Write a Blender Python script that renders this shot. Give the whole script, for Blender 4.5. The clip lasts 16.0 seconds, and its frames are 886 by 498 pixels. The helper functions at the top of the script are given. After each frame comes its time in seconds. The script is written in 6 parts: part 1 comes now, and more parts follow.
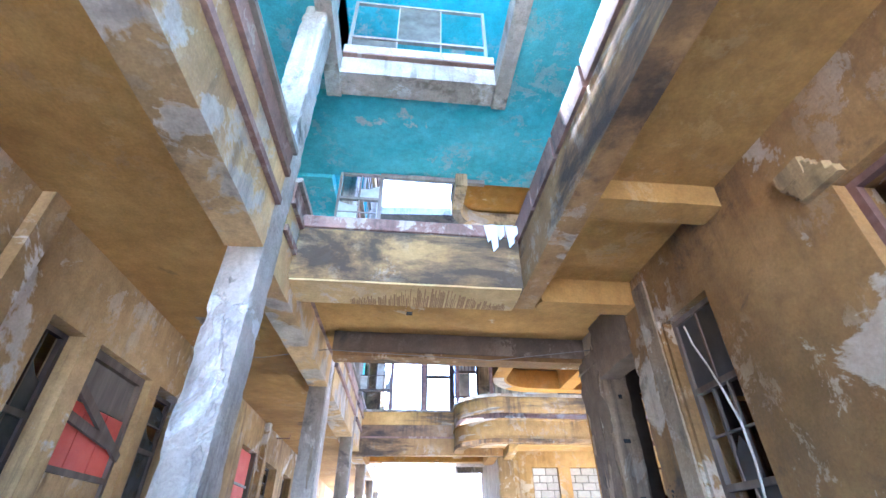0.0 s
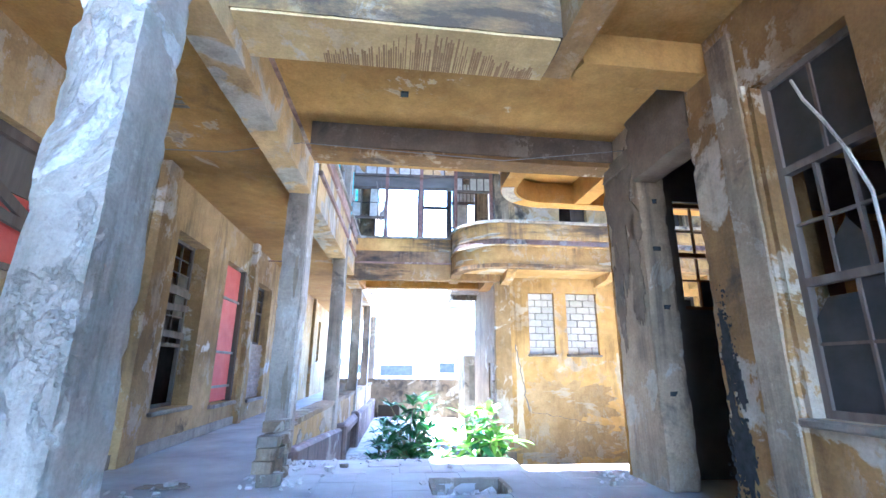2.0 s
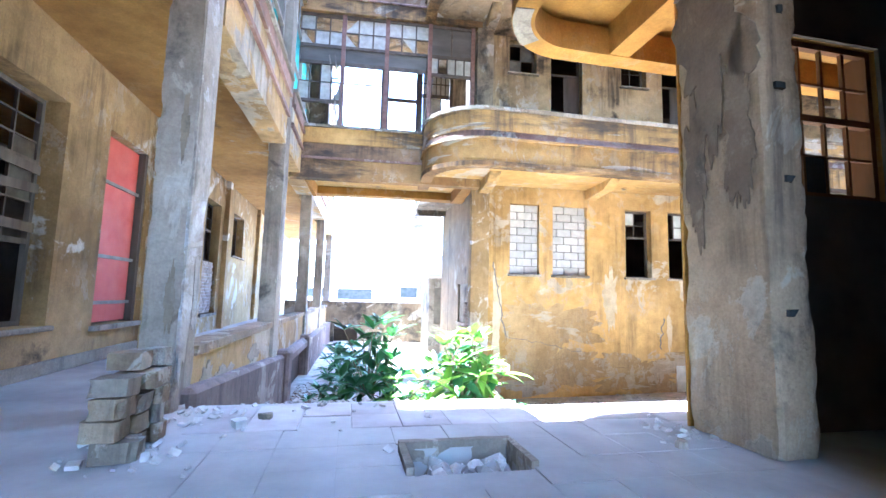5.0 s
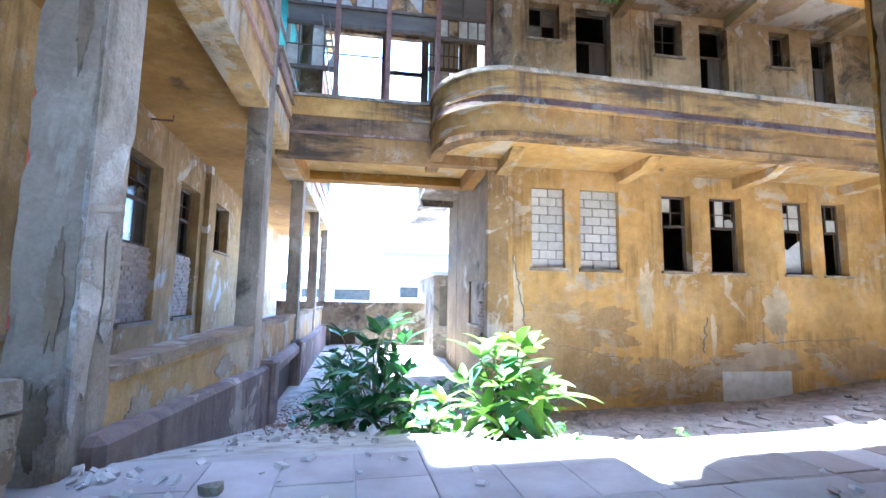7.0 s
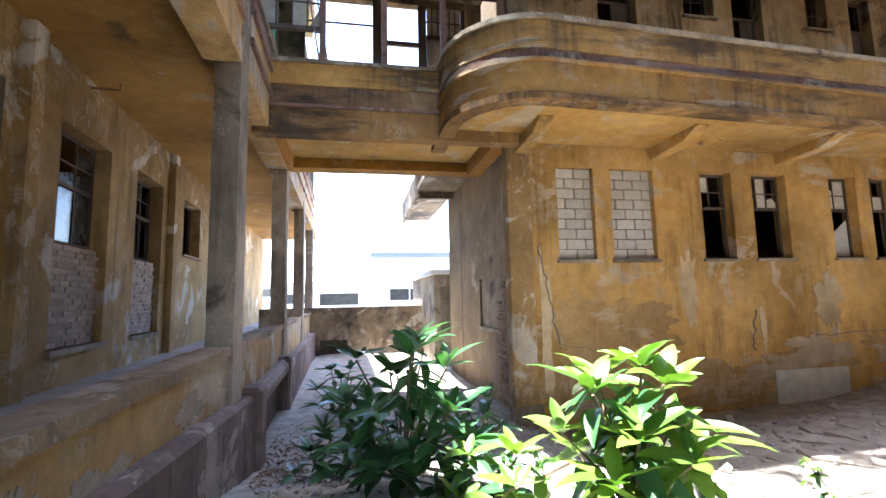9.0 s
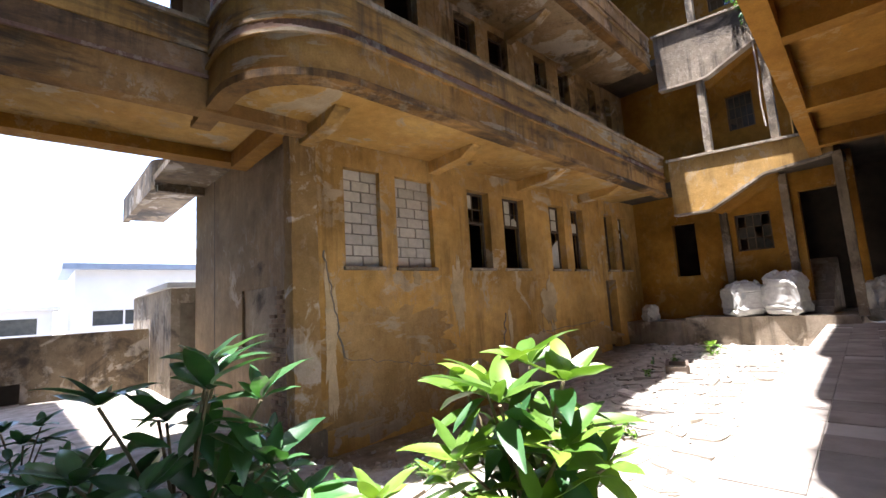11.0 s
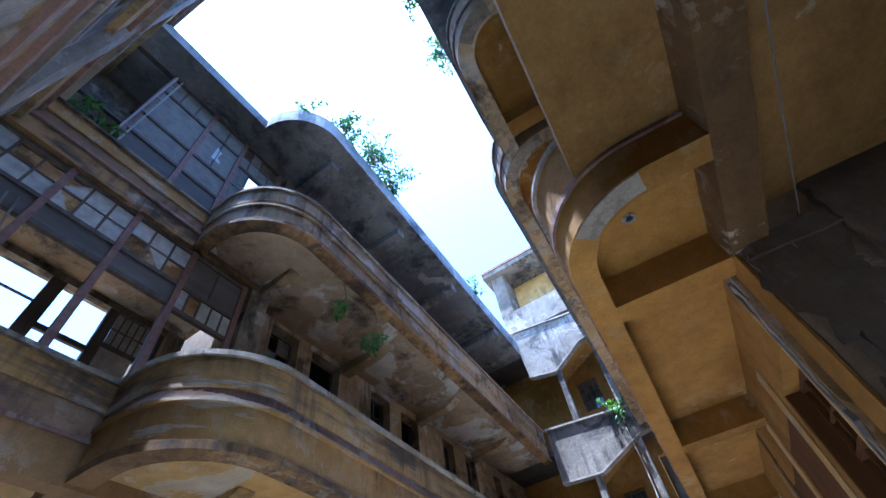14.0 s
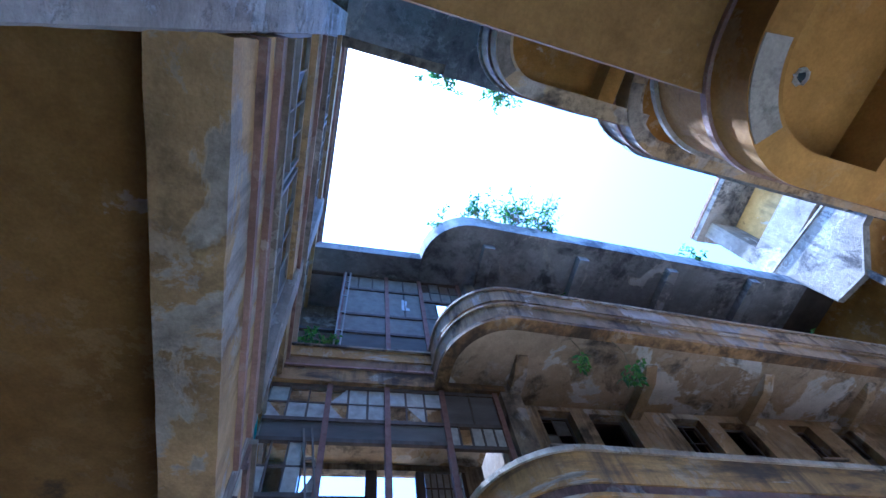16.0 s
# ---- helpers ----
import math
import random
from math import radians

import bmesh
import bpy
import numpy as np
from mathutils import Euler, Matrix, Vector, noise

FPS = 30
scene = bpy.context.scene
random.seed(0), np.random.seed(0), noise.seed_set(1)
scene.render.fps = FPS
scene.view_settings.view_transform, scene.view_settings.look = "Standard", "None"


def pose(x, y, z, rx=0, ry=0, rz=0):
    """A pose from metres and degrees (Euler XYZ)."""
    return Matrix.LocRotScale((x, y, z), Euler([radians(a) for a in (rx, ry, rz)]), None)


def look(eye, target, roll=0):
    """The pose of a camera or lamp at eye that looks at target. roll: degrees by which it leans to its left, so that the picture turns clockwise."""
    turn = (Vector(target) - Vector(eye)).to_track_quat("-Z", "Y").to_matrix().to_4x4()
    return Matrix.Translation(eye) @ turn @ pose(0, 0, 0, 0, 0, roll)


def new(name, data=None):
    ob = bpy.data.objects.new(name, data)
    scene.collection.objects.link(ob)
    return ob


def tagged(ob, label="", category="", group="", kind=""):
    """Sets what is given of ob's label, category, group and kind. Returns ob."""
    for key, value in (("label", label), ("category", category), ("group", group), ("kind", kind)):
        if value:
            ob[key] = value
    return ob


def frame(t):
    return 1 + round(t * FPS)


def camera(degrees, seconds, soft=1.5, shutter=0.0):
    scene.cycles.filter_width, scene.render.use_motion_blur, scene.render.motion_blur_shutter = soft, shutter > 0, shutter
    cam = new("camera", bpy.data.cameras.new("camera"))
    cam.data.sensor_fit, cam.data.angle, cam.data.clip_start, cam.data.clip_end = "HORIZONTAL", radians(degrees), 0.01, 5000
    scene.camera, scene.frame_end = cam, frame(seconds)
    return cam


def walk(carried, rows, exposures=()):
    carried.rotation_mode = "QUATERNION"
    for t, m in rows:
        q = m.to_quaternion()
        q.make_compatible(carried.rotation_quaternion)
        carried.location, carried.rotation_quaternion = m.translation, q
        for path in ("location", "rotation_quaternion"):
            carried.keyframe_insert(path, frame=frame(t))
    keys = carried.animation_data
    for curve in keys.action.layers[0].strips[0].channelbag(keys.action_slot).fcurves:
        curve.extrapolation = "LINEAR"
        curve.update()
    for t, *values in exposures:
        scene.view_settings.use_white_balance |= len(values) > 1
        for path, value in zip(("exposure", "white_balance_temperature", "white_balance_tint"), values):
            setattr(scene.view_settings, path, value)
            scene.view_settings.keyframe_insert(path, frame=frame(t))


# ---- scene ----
cam = camera(89.8, 16.0)
PATH = [
    (0, (-3.097, 5.496, 1.392), (-3.045, 7.151, 2.513), -0.1),
    (0.5, (-3.106, 5.835, 1.369), (-3.069, 7.6, 2.309), 0.2),
    (1, (-3.148, 6.196, 1.328), (-3.094, 8.042, 2.096), 0.7),
    (1.5, (-3.119, 6.575, 1.283), (-3.032, 8.465, 1.929), 0.3),
    (2, (-3.149, 6.951, 1.226), (-3.061, 8.881, 1.743), 0.6),
    (2.5, (-3.206, 7.339, 1.231), (-3.094, 9.302, 1.597), 1.1),
    (3, (-3.184, 7.733, 1.149), (-3.054, 9.702, 1.474), 1.2),
    (3.5, (-3.224, 8.133, 1.111), (-3.079, 10.108, 1.392), 1.6),
    (4, (-3.23, 8.51, 1.051), (-2.991, 10.48, 1.299), 2.4),
    (4.5, (-3.196, 8.854, 1.046), (-2.932, 10.825, 1.256), 1.7),
    (7, (-3.319, 10.729, 0.969), (-3.031, 12.697, 1.182), 1.0),
    (7.5, (-3.409, 11.121, 0.992), (-3.13, 13.09, 1.203), -0.1),
    (8, (-3.53, 11.46, 0.99), (-3.26, 13.43, 1.203), -0.6),
    (10.5, (-3.845, 13.154, 0.957), (-2.842, 14.868, 1.201), -3.4),
    (11, (-3.961, 13.234, 0.895), (-2.612, 14.691, 1.139), -3.5),
    (11.5, (-4.036, 13.408, 0.93), (-2.443, 14.564, 1.281), -1.1),
    (12, (-3.953, 13.567, 0.977), (-2.376, 14.607, 1.633), -1.3),
    (12.5, (-3.99, 13.637, 1.016), (-2.494, 14.546, 1.983), -2.0),
    (13, (-4.082, 13.694, 1.077), (-2.708, 14.44, 2.324), -3.5),
    (13.5, (-4.19, 13.744, 1.088), (-2.966, 14.366, 2.542), -6.1),
    (14, (-4.263, 13.76, 1.16), (-3.136, 14.311, 2.717), -10.2),
    (14.5, (-4.293, 13.777, 1.173), (-3.295, 14.42, 2.782), -11.9),
    (15, (-4.281, 13.771, 1.227), (-3.528, 14.581, 2.893), -11.2),
    (15.5, (-4.268, 13.759, 1.257), (-3.73, 14.599, 2.991), -13.8),
    (16, (-4.198, 13.664, 1.237), (-3.802, 14.467, 3.025), -16.7),
]
EXPOSURES = [(0, 5.21, 4780, 18), (1.5, 5.23, 4480, 12), (3.5, 5.31, 4690, 13), (5, 5.19, 4750, 13), (7, 4.52, 4750, 12), (8.2, 3.84, 5650, 14), (10.4, 2.87, 6050, 19), (11, 2.69, 6150, 20), (11.6, 3.37, 5950, 20), (12.5, 3.8, 4920, 19), (13.4, 3.25, 4600, 16), (14.2, 2.6, 4350, 15), (15, 2.65, 4180, 15), (16, 2.95, 4040, 16)]
walk(cam, [(t, look(eye, target, roll)) for t, eye, target, roll in PATH], EXPOSURES)

# ---- light ----
world = bpy.data.worlds.new("world")
scene.world = world
world.use_nodes = True
_nt = world.node_tree
_sky = _nt.nodes.new("ShaderNodeTexSky")
_sky.sky_type = "NISHITA"
_sky.sun_disc = False
_sky.sun_elevation = radians(81)
_sky.sun_rotation = radians(-70.3)
_nt.links.new(_sky.outputs[0], _nt.nodes["Background"].inputs[0])
_nt.nodes["Background"].inputs[1].default_value = 0.15
sun = new("sun", bpy.data.lights.new("sun", "SUN"))
sun.data.energy, sun.data.angle, sun.data.color = 4.5, radians(0.6), (1.0, 0.96, 0.88)
sun.matrix_world = look((-2.1, 0.75, 14), (0, 0, 0))


# ---- materials ----
def nodes(name):
    m = bpy.data.materials.new(name)
    m.use_nodes = True
    return m, m.node_tree, m.node_tree.nodes["Principled BSDF"]


def ramp(nt, src, stops):
    r = nt.nodes.new("ShaderNodeValToRGB")
    while len(r.color_ramp.elements) < len(stops):
        r.color_ramp.elements.new(0.5)
    for e, (p, c) in zip(r.color_ramp.elements, stops):
        e.position = p
        e.color = (*c, 1) if len(c) == 3 else c
    nt.links.new(src, r.inputs[0])
    return r.outputs[0]


def tex(nt, scale, detail=6.0, rough=0.6, stretch=(1, 1, 1), distort=0.0, offset=0.0):
    g = nt.nodes.new("ShaderNodeNewGeometry")
    mp = nt.nodes.new("ShaderNodeMapping")
    mp.inputs["Scale"].default_value = stretch
    mp.inputs["Location"].default_value = (offset, offset * 0.7, offset * 1.3)
    n = nt.nodes.new("ShaderNodeTexNoise")
    n.inputs["Scale"].default_value = scale
    n.inputs["Detail"].default_value = detail
    n.inputs["Roughness"].default_value = rough
    n.inputs["Distortion"].default_value = distort
    nt.links.new(g.outputs["Position"], mp.inputs[0])
    nt.links.new(mp.outputs[0], n.inputs["Vector"])
    return n.outputs[0]


def mix(nt, fac, a, b, mode="MIX"):
    m = nt.nodes.new("ShaderNodeMix")
    m.data_type, m.blend_type = "RGBA", mode
    for sock, v in ((m.inputs[0], fac), (m.inputs[6], a), (m.inputs[7], b)):
        if isinstance(v, bpy.types.NodeSocket):
            nt.links.new(v, sock)
        elif isinstance(v, (int, float)):
            sock.default_value = v
        else:
            sock.default_value = (*v, 1)
    return m.outputs[2]


BLACK, WHITE = (0, 0, 0), (1, 1, 1)


def weathered(name, paint, paint2, bare, bare2, peel=0.62, soot=0.62, dirt_col=(0.035, 0.03, 0.026), rough=0.9, bump=0.25, offset=0.0, streak=0.5, pale=0.5, grime=0.6, stretch=(1, 1, 1)):
    """Old painted plaster: broad soft tone, flaked patches, bare mortar, run-down streaks and black damp blotches.
    peel and soot are the thresholds above which bare mortar and black damp show."""
    m, nt, b = nodes(name)
    tone = ramp(nt, tex(nt, 0.7, 5, 0.6, offset=offset), [(0.36, paint), (0.64, paint2)])
    broad = ramp(nt, tex(nt, 0.33, 4, 0.55, offset=offset + 2), [(0.36, (grime, grime * 0.97, grime * 0.92)), (0.6, (1.08, 1.07, 1.05))])
    col = mix(nt, 1.0, tone, broad, "MULTIPLY")
    mott = ramp(nt, tex(nt, 5.0, 7, 0.65, offset=offset + 4), [(0.32, (0.84, 0.83, 0.81)), (0.68, (1.13, 1.12, 1.1))])
    col = mix(nt, 1.0, col, mott, "MULTIPLY")
    fine = ramp(nt, tex(nt, 38, 4, 0.6, offset=offset), [(0.3, (0.86, 0.86, 0.86)), (0.7, (1.08, 1.08, 1.08))])
    col = mix(nt, 1.0, col, fine, "MULTIPLY")
    bare_c = mix(nt, 1.0, ramp(nt, tex(nt, 1.7, 7, 0.65, offset=offset + 3), [(0.38, bare), (0.62, bare2)]), fine, "MULTIPLY")
    gate = ramp(nt, tex(nt, 0.6, 3, 0.5, offset=offset + 37), [(0.45, BLACK), (0.6, (pale, pale, pale))])
    flake = ramp(nt, tex(nt, 2.6, 12, 0.75, (1, 1, 0.75), 0.3, offset=offset + 29), [(0.535, BLACK), (0.56, WHITE)])
    col = mix(nt, mix(nt, 1.0, gate, flake, "MULTIPLY"), col, bare_c)
    pn = tex(nt, 0.8, 13, 0.64, stretch, 0.6, offset=offset + 7)
    pm = ramp(nt, pn, [(peel - 0.008, BLACK), (peel + 0.008, WHITE)])
    rim = ramp(nt, pn, [(peel - 0.02, BLACK), (peel - 0.008, (0.45, 0.45, 0.45)), (peel + 0.012, BLACK)])
    col = mix(nt, pm, col, bare_c)
    col = mix(nt, rim, col, (0.5, 0.44, 0.34))
    sgate = ramp(nt, tex(nt, 0.7, 4, 0.6, offset=offset + 43), [(0.46, BLACK), (0.58, (streak, streak, streak))])
    st = ramp(nt, tex(nt, 5.5, 8, 0.66, (1, 1, 0.07), offset=offset + 11), [(0.46, BLACK), (0.62, WHITE)])
    col = mix(nt, mix(nt, 1.0, st, sgate, "MULTIPLY"), col, dirt_col)
    blot = ramp(nt, tex(nt, 0.75, 11, 0.68, stretch, 0.4, offset=offset + 17), [(soot - 0.06, BLACK), (soot, (0.55, 0.55, 0.55)), (soot + 0.05, (0.9, 0.9, 0.9))])
    col = mix(nt, blot, col, dirt_col)
    nt.links.new(col, b.inputs["Base Color"])
    b.inputs["Roughness"].default_value = rough
    b.inputs["Specular IOR Level"].default_value = 0.25
    bp = nt.nodes.new("ShaderNodeBump")
    bp.inputs["Strength"].default_value = bump
    bp.inputs["Distance"].default_value = 0.03
    h = mix(nt, 0.5, tex(nt, 18, 6, 0.65, offset=offset), mix(nt, 0.5, pm, flake, "ADD"), "SUBTRACT")
    nt.links.new(h, bp.inputs["Height"])
    nt.links.new(bp.outputs[0], b.inputs["Normal"])
    return m


def plain(name, c1, c2, scale=6, rough=0.6, metal=0.0, bump=0.15, stretch=(1, 1, 1), rand=0.0):
    m, nt, b = nodes(name)
    col = ramp(nt, tex(nt, scale, stretch=stretch), [(0.3, c1), (0.7, c2)])
    if rand:
        oi = nt.nodes.new("ShaderNodeObjectInfo")
        r = ramp(nt, oi.outputs["Random"], [(0, (1 - rand,) * 3), (1, (1 + rand,) * 3)])
        col = mix(nt, 1.0, col, r, "MULTIPLY")
    nt.links.new(col, b.inputs["Base Color"])
    b.inputs["Roughness"].default_value = rough
    b.inputs["Metallic"].default_value = metal
    b.inputs["Specular IOR Level"].default_value = 0.5 if rough < 0.5 else 0.2
    bp = nt.nodes.new("ShaderNodeBump")
    bp.inputs["Strength"].default_value = bump
    bp.inputs["Distance"].default_value = 0.01
    nt.links.new(tex(nt, scale * 5, stretch=stretch), bp.inputs["Height"])
    nt.links.new(bp.outputs[0], b.inputs["Normal"])
    return m


OCHRE = weathered("ochre_plaster", (0.47, 0.285, 0.085), (0.58, 0.385, 0.145), (0.38, 0.30, 0.20), (0.53, 0.44, 0.31), 0.60, 0.70, streak=0.4, pale=0.5)
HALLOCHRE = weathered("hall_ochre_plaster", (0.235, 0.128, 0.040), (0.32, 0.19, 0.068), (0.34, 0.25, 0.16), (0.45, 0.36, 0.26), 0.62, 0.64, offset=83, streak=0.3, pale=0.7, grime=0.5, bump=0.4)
HALL = weathered("hall_plaster", (0.35, 0.228, 0.093), (0.45, 0.315, 0.15), (0.44, 0.38, 0.30), (0.56, 0.51, 0.44), 0.60, 0.68, offset=31)
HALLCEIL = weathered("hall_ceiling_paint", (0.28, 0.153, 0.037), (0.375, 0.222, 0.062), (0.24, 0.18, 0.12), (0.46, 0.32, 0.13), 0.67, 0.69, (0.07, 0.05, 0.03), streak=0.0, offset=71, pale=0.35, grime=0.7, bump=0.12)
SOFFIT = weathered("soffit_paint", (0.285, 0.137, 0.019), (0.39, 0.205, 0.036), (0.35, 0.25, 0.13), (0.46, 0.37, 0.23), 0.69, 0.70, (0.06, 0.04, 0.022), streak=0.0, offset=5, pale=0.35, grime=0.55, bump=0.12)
GREY = weathered("bare_concrete", (0.27, 0.228, 0.178), (0.39, 0.335, 0.268), (0.22, 0.18, 0.13), (0.48, 0.42, 0.34), 0.59, 0.66, bump=0.5, offset=13)
PALE = weathered("pale_column_paint", (0.40, 0.345, 0.28), (0.60, 0.54, 0.47), (0.31, 0.25, 0.19), (0.66, 0.63, 0.58), 0.56, 0.66, (0.075, 0.07, 0.045), bump=0.9, offset=19, pale=0.9, streak=0.6, grime=0.65)
STUCCO = weathered("greyed_stair_stucco", (0.215, 0.18, 0.135), (0.30, 0.26, 0.205), (0.16, 0.125, 0.09), (0.36, 0.325, 0.27), 0.57, 0.60, bump=0.7, offset=171, streak=0.7, pale=0.8)
STAINED = weathered("stained_band", (0.27, 0.155, 0.058), (0.38, 0.23, 0.09), (0.34, 0.27, 0.19), (0.46, 0.385, 0.28), 0.61, 0.535, (0.04, 0.03, 0.022), offset=23, streak=0.7, stretch=(0.5, 0.5, 1.5))
SOOTY = weathered("sooty_upper_plaster", (0.39, 0.28, 0.15), (0.50, 0.37, 0.21), (0.36, 0.295, 0.22), (0.50, 0.43, 0.34), 0.57, 0.61, (0.03, 0.026, 0.024), offset=93, streak=0.7, grime=0.55)
BLUE = weathered("turquoise_paint", (0.09, 0.42, 0.50), (0.16, 0.54, 0.61), (0.50, 0.54, 0.52), (0.34, 0.38, 0.37), 0.64, 0.74, offset=41, streak=0.15, grime=0.85)
PINK = weathered("pink_stripe", (0.27, 0.16, 0.12), (0.355, 0.23, 0.18), (0.31, 0.235, 0.175), (0.42, 0.335, 0.265), 0.60, 0.64, offset=47)
PLINTH = weathered("mauve_plinth_paint", (0.20, 0.145, 0.125), (0.285, 0.215, 0.19), (0.26, 0.21, 0.17), (0.38, 0.33, 0.28), 0.60, 0.68, offset=181, pale=0.6)
WORN = weathered("scuffed_low_plaster", (0.37, 0.245, 0.105), (0.47, 0.335, 0.165), (0.35, 0.28, 0.19), (0.46, 0.38, 0.27), 0.55, 0.70, offset=191, streak=0.2, pale=0.8, grime=0.75, stretch=(0.4, 0.4, 1.6))
PALEWALL = weathered("pale_patch_plaster", (0.48, 0.38, 0.235), (0.58, 0.49, 0.34), (0.47, 0.37, 0.22), (0.56, 0.46, 0.29), 0.57, 0.74, offset=201, streak=0.2, pale=0.6)
DARKWALL = weathered("soot_and_shade_plaster", (0.20, 0.155, 0.105), (0.28, 0.225, 0.155), (0.28, 0.245, 0.20), (0.38, 0.34, 0.29), 0.58, 0.56, offset=53, streak=0.8)
BROWNWALL = weathered("brown_board_marked_plaster", (0.25, 0.18, 0.105), (0.34, 0.26, 0.165), (0.30, 0.26, 0.20), (0.40, 0.35, 0.28), 0.64, 0.68, offset=57, streak=0.3)
PILLAR = weathered("bare_brown_render", (0.285, 0.205, 0.125), (0.39, 0.30, 0.20), (0.30, 0.24, 0.165), (0.44, 0.38, 0.29), 0.60, 0.66, bump=0.6, offset=161, streak=0.6)
FLAKY = weathered("flaking_arcade_paint", (0.40, 0.27, 0.12), (0.56, 0.38, 0.17), (0.33, 0.275, 0.20), (0.49, 0.42, 0.32), 0.55, 0.68, offset=141, pale=0.8, bump=0.5, streak=0.4)
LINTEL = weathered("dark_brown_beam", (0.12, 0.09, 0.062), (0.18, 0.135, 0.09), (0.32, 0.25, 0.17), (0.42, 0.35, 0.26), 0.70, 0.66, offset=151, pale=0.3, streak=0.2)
DRIPBROWN = plain("brown_drip", (0.22, 0.13, 0.06), (0.30, 0.19, 0.09), 12, 0.95)
WOODBROWN = plain("brown_window_wood", (0.10, 0.075, 0.055), (0.19, 0.145, 0.11), 6, 0.8, stretch=(1, 1, 0.15))
WOODMID = plain("worn_window_wood", (0.11, 0.09, 0.075), (0.2, 0.17, 0.14), 6, 0.8, stretch=(1, 1, 0.15))
MOULD = plain("black_mould", (0.018, 0.016, 0.014), (0.045, 0.04, 0.034), 14, 0.95)
DARKPANE = plain("dull_dark_glass", (0.022, 0.021, 0.02), (0.05, 0.046, 0.04), 5, 0.4, bump=0.05)
DRIPS = weathered("dripping_soffit_paint", (0.52, 0.36, 0.15), (0.60, 0.44, 0.20), (0.48, 0.40, 0.29), (0.56, 0.48, 0.36), 0.66, 0.74, offset=111, streak=0.0)


def add_drips(m, scale, stretch, lo, hi, col):
    """Brown runs drawn out along one direction."""
    nt = m.node_tree
    b = nt.nodes["Principled BSDF"]
    src = b.inputs["Base Color"].links[0].from_socket
    runs = ramp(nt, tex(nt, scale, 5, 0.6, stretch, offset=9), [(lo, BLACK), (hi, (0.7, 0.7, 0.7))])
    where = ramp(nt, tex(nt, 1.3, 3, 0.5, offset=15), [(0.42, BLACK), (0.5, WHITE)])
    nt.links.new(mix(nt, mix(nt, 1.0, runs, where, "MULTIPLY"), src, col), b.inputs["Base Color"])


add_drips(BROWNWALL, 9, (1, 1, 0.03), 0.45, 0.8, (0.20, 0.145, 0.09))
# Near-black base colour puts the shade of unlit rooms into their surfaces.
INSIDE = plain("interior_shade_paint", (0.055, 0.045, 0.035), (0.10, 0.08, 0.06), 2, 0.95)
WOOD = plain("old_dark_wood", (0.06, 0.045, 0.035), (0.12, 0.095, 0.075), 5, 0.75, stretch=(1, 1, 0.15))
WOODPALE = plain("greyed_wood", (0.20, 0.175, 0.15), (0.34, 0.30, 0.26), 5, 0.8, stretch=(1, 1, 0.15))
BROWNBOARD = plain("brown_boards", (0.085, 0.036, 0.011), (0.135, 0.06, 0.02), 4, 0.8, stretch=(1, 1, 0.1))
REDBOARD = plain("red_painted_sheet", (0.52, 0.075, 0.05), (0.60, 0.13, 0.09), 3, 0.6)
BLOCK = plain("concrete_block", (0.42, 0.40, 0.36), (0.54, 0.52, 0.47), 8, 0.95, bump=0.4, rand=0.12)
MORTAR = plain("mortar", (0.14, 0.13, 0.12), (0.2, 0.19, 0.17), 8, 0.95)
BRICK = plain("old_brick", (0.34, 0.26, 0.2), (0.46, 0.38, 0.32), 9, 0.95, bump=0.4, rand=0.2)
DRYLEAF = plain("dry_leaf", (0.09, 0.05, 0.028), (0.20, 0.125, 0.075), 12, 0.8)
BRICKDARK = plain("grimy_brick", (0.20, 0.14, 0.095), (0.32, 0.24, 0.17), 9, 0.95, bump=0.4, rand=0.2)
FLOOR = plain("dusty_floor", (0.27, 0.25, 0.225), (0.43, 0.40, 0.365), 1.1, 0.85, bump=0.3)
STONE = plain("paving_stone", (0.21, 0.19, 0.16), (0.40, 0.37, 0.325), 4, 0.95, bump=0.5, rand=0.14)
TILE = plain("dusty_clay_tile", (0.28, 0.24, 0.22), (0.42, 0.385, 0.36), 2.2, 0.85, rand=0.12)
# Dirty cement, darker than TILE: the terrace's shade is also in this colour.
CEMENT = plain("grimy_shaded_cement_tile", (0.17, 0.15, 0.13), (0.29, 0.265, 0.235), 2.2, 0.9, bump=0.3, rand=0.12)
GROUND = plain("dusty_ground", (0.20, 0.18, 0.15), (0.43, 0.395, 0.34), 3.5, 0.95, bump=0.6)
RUBBLE = plain("rubble", (0.3, 0.27, 0.24), (0.55, 0.52, 0.47), 6, 0.95, rand=0.3)
WHITEWALL = plain("white_wall", (0.50, 0.52, 0.53), (0.58, 0.59, 0.60), 0.7, 0.8)
SACK = plain("white_woven_sack", (0.36, 0.36, 0.345), (0.50, 0.50, 0.48), 9, 0.7, bump=0.6)
GLASSDARK = plain("dusty_glass", (0.03, 0.035, 0.035), (0.06, 0.065, 0.065), 4, 0.15)
STEEL = plain("rusty_steel", (0.14, 0.07, 0.05), (0.22, 0.13, 0.1), 9, 0.7, 0.2)


# ---- builders ----
ML = pose(-3.13, 12.25, 0, 0, 0, 4)
# the arcade runs a little askew to the hall
MA = ML @ pose(-1.95, -2.9, 0, 0, 0, -1.83) @ Matrix.Translation((1.95, 2.9, 0))


ML_INV = ML.inverted()


def skew(u, v):
    return u + .032 * (v + 2.9)


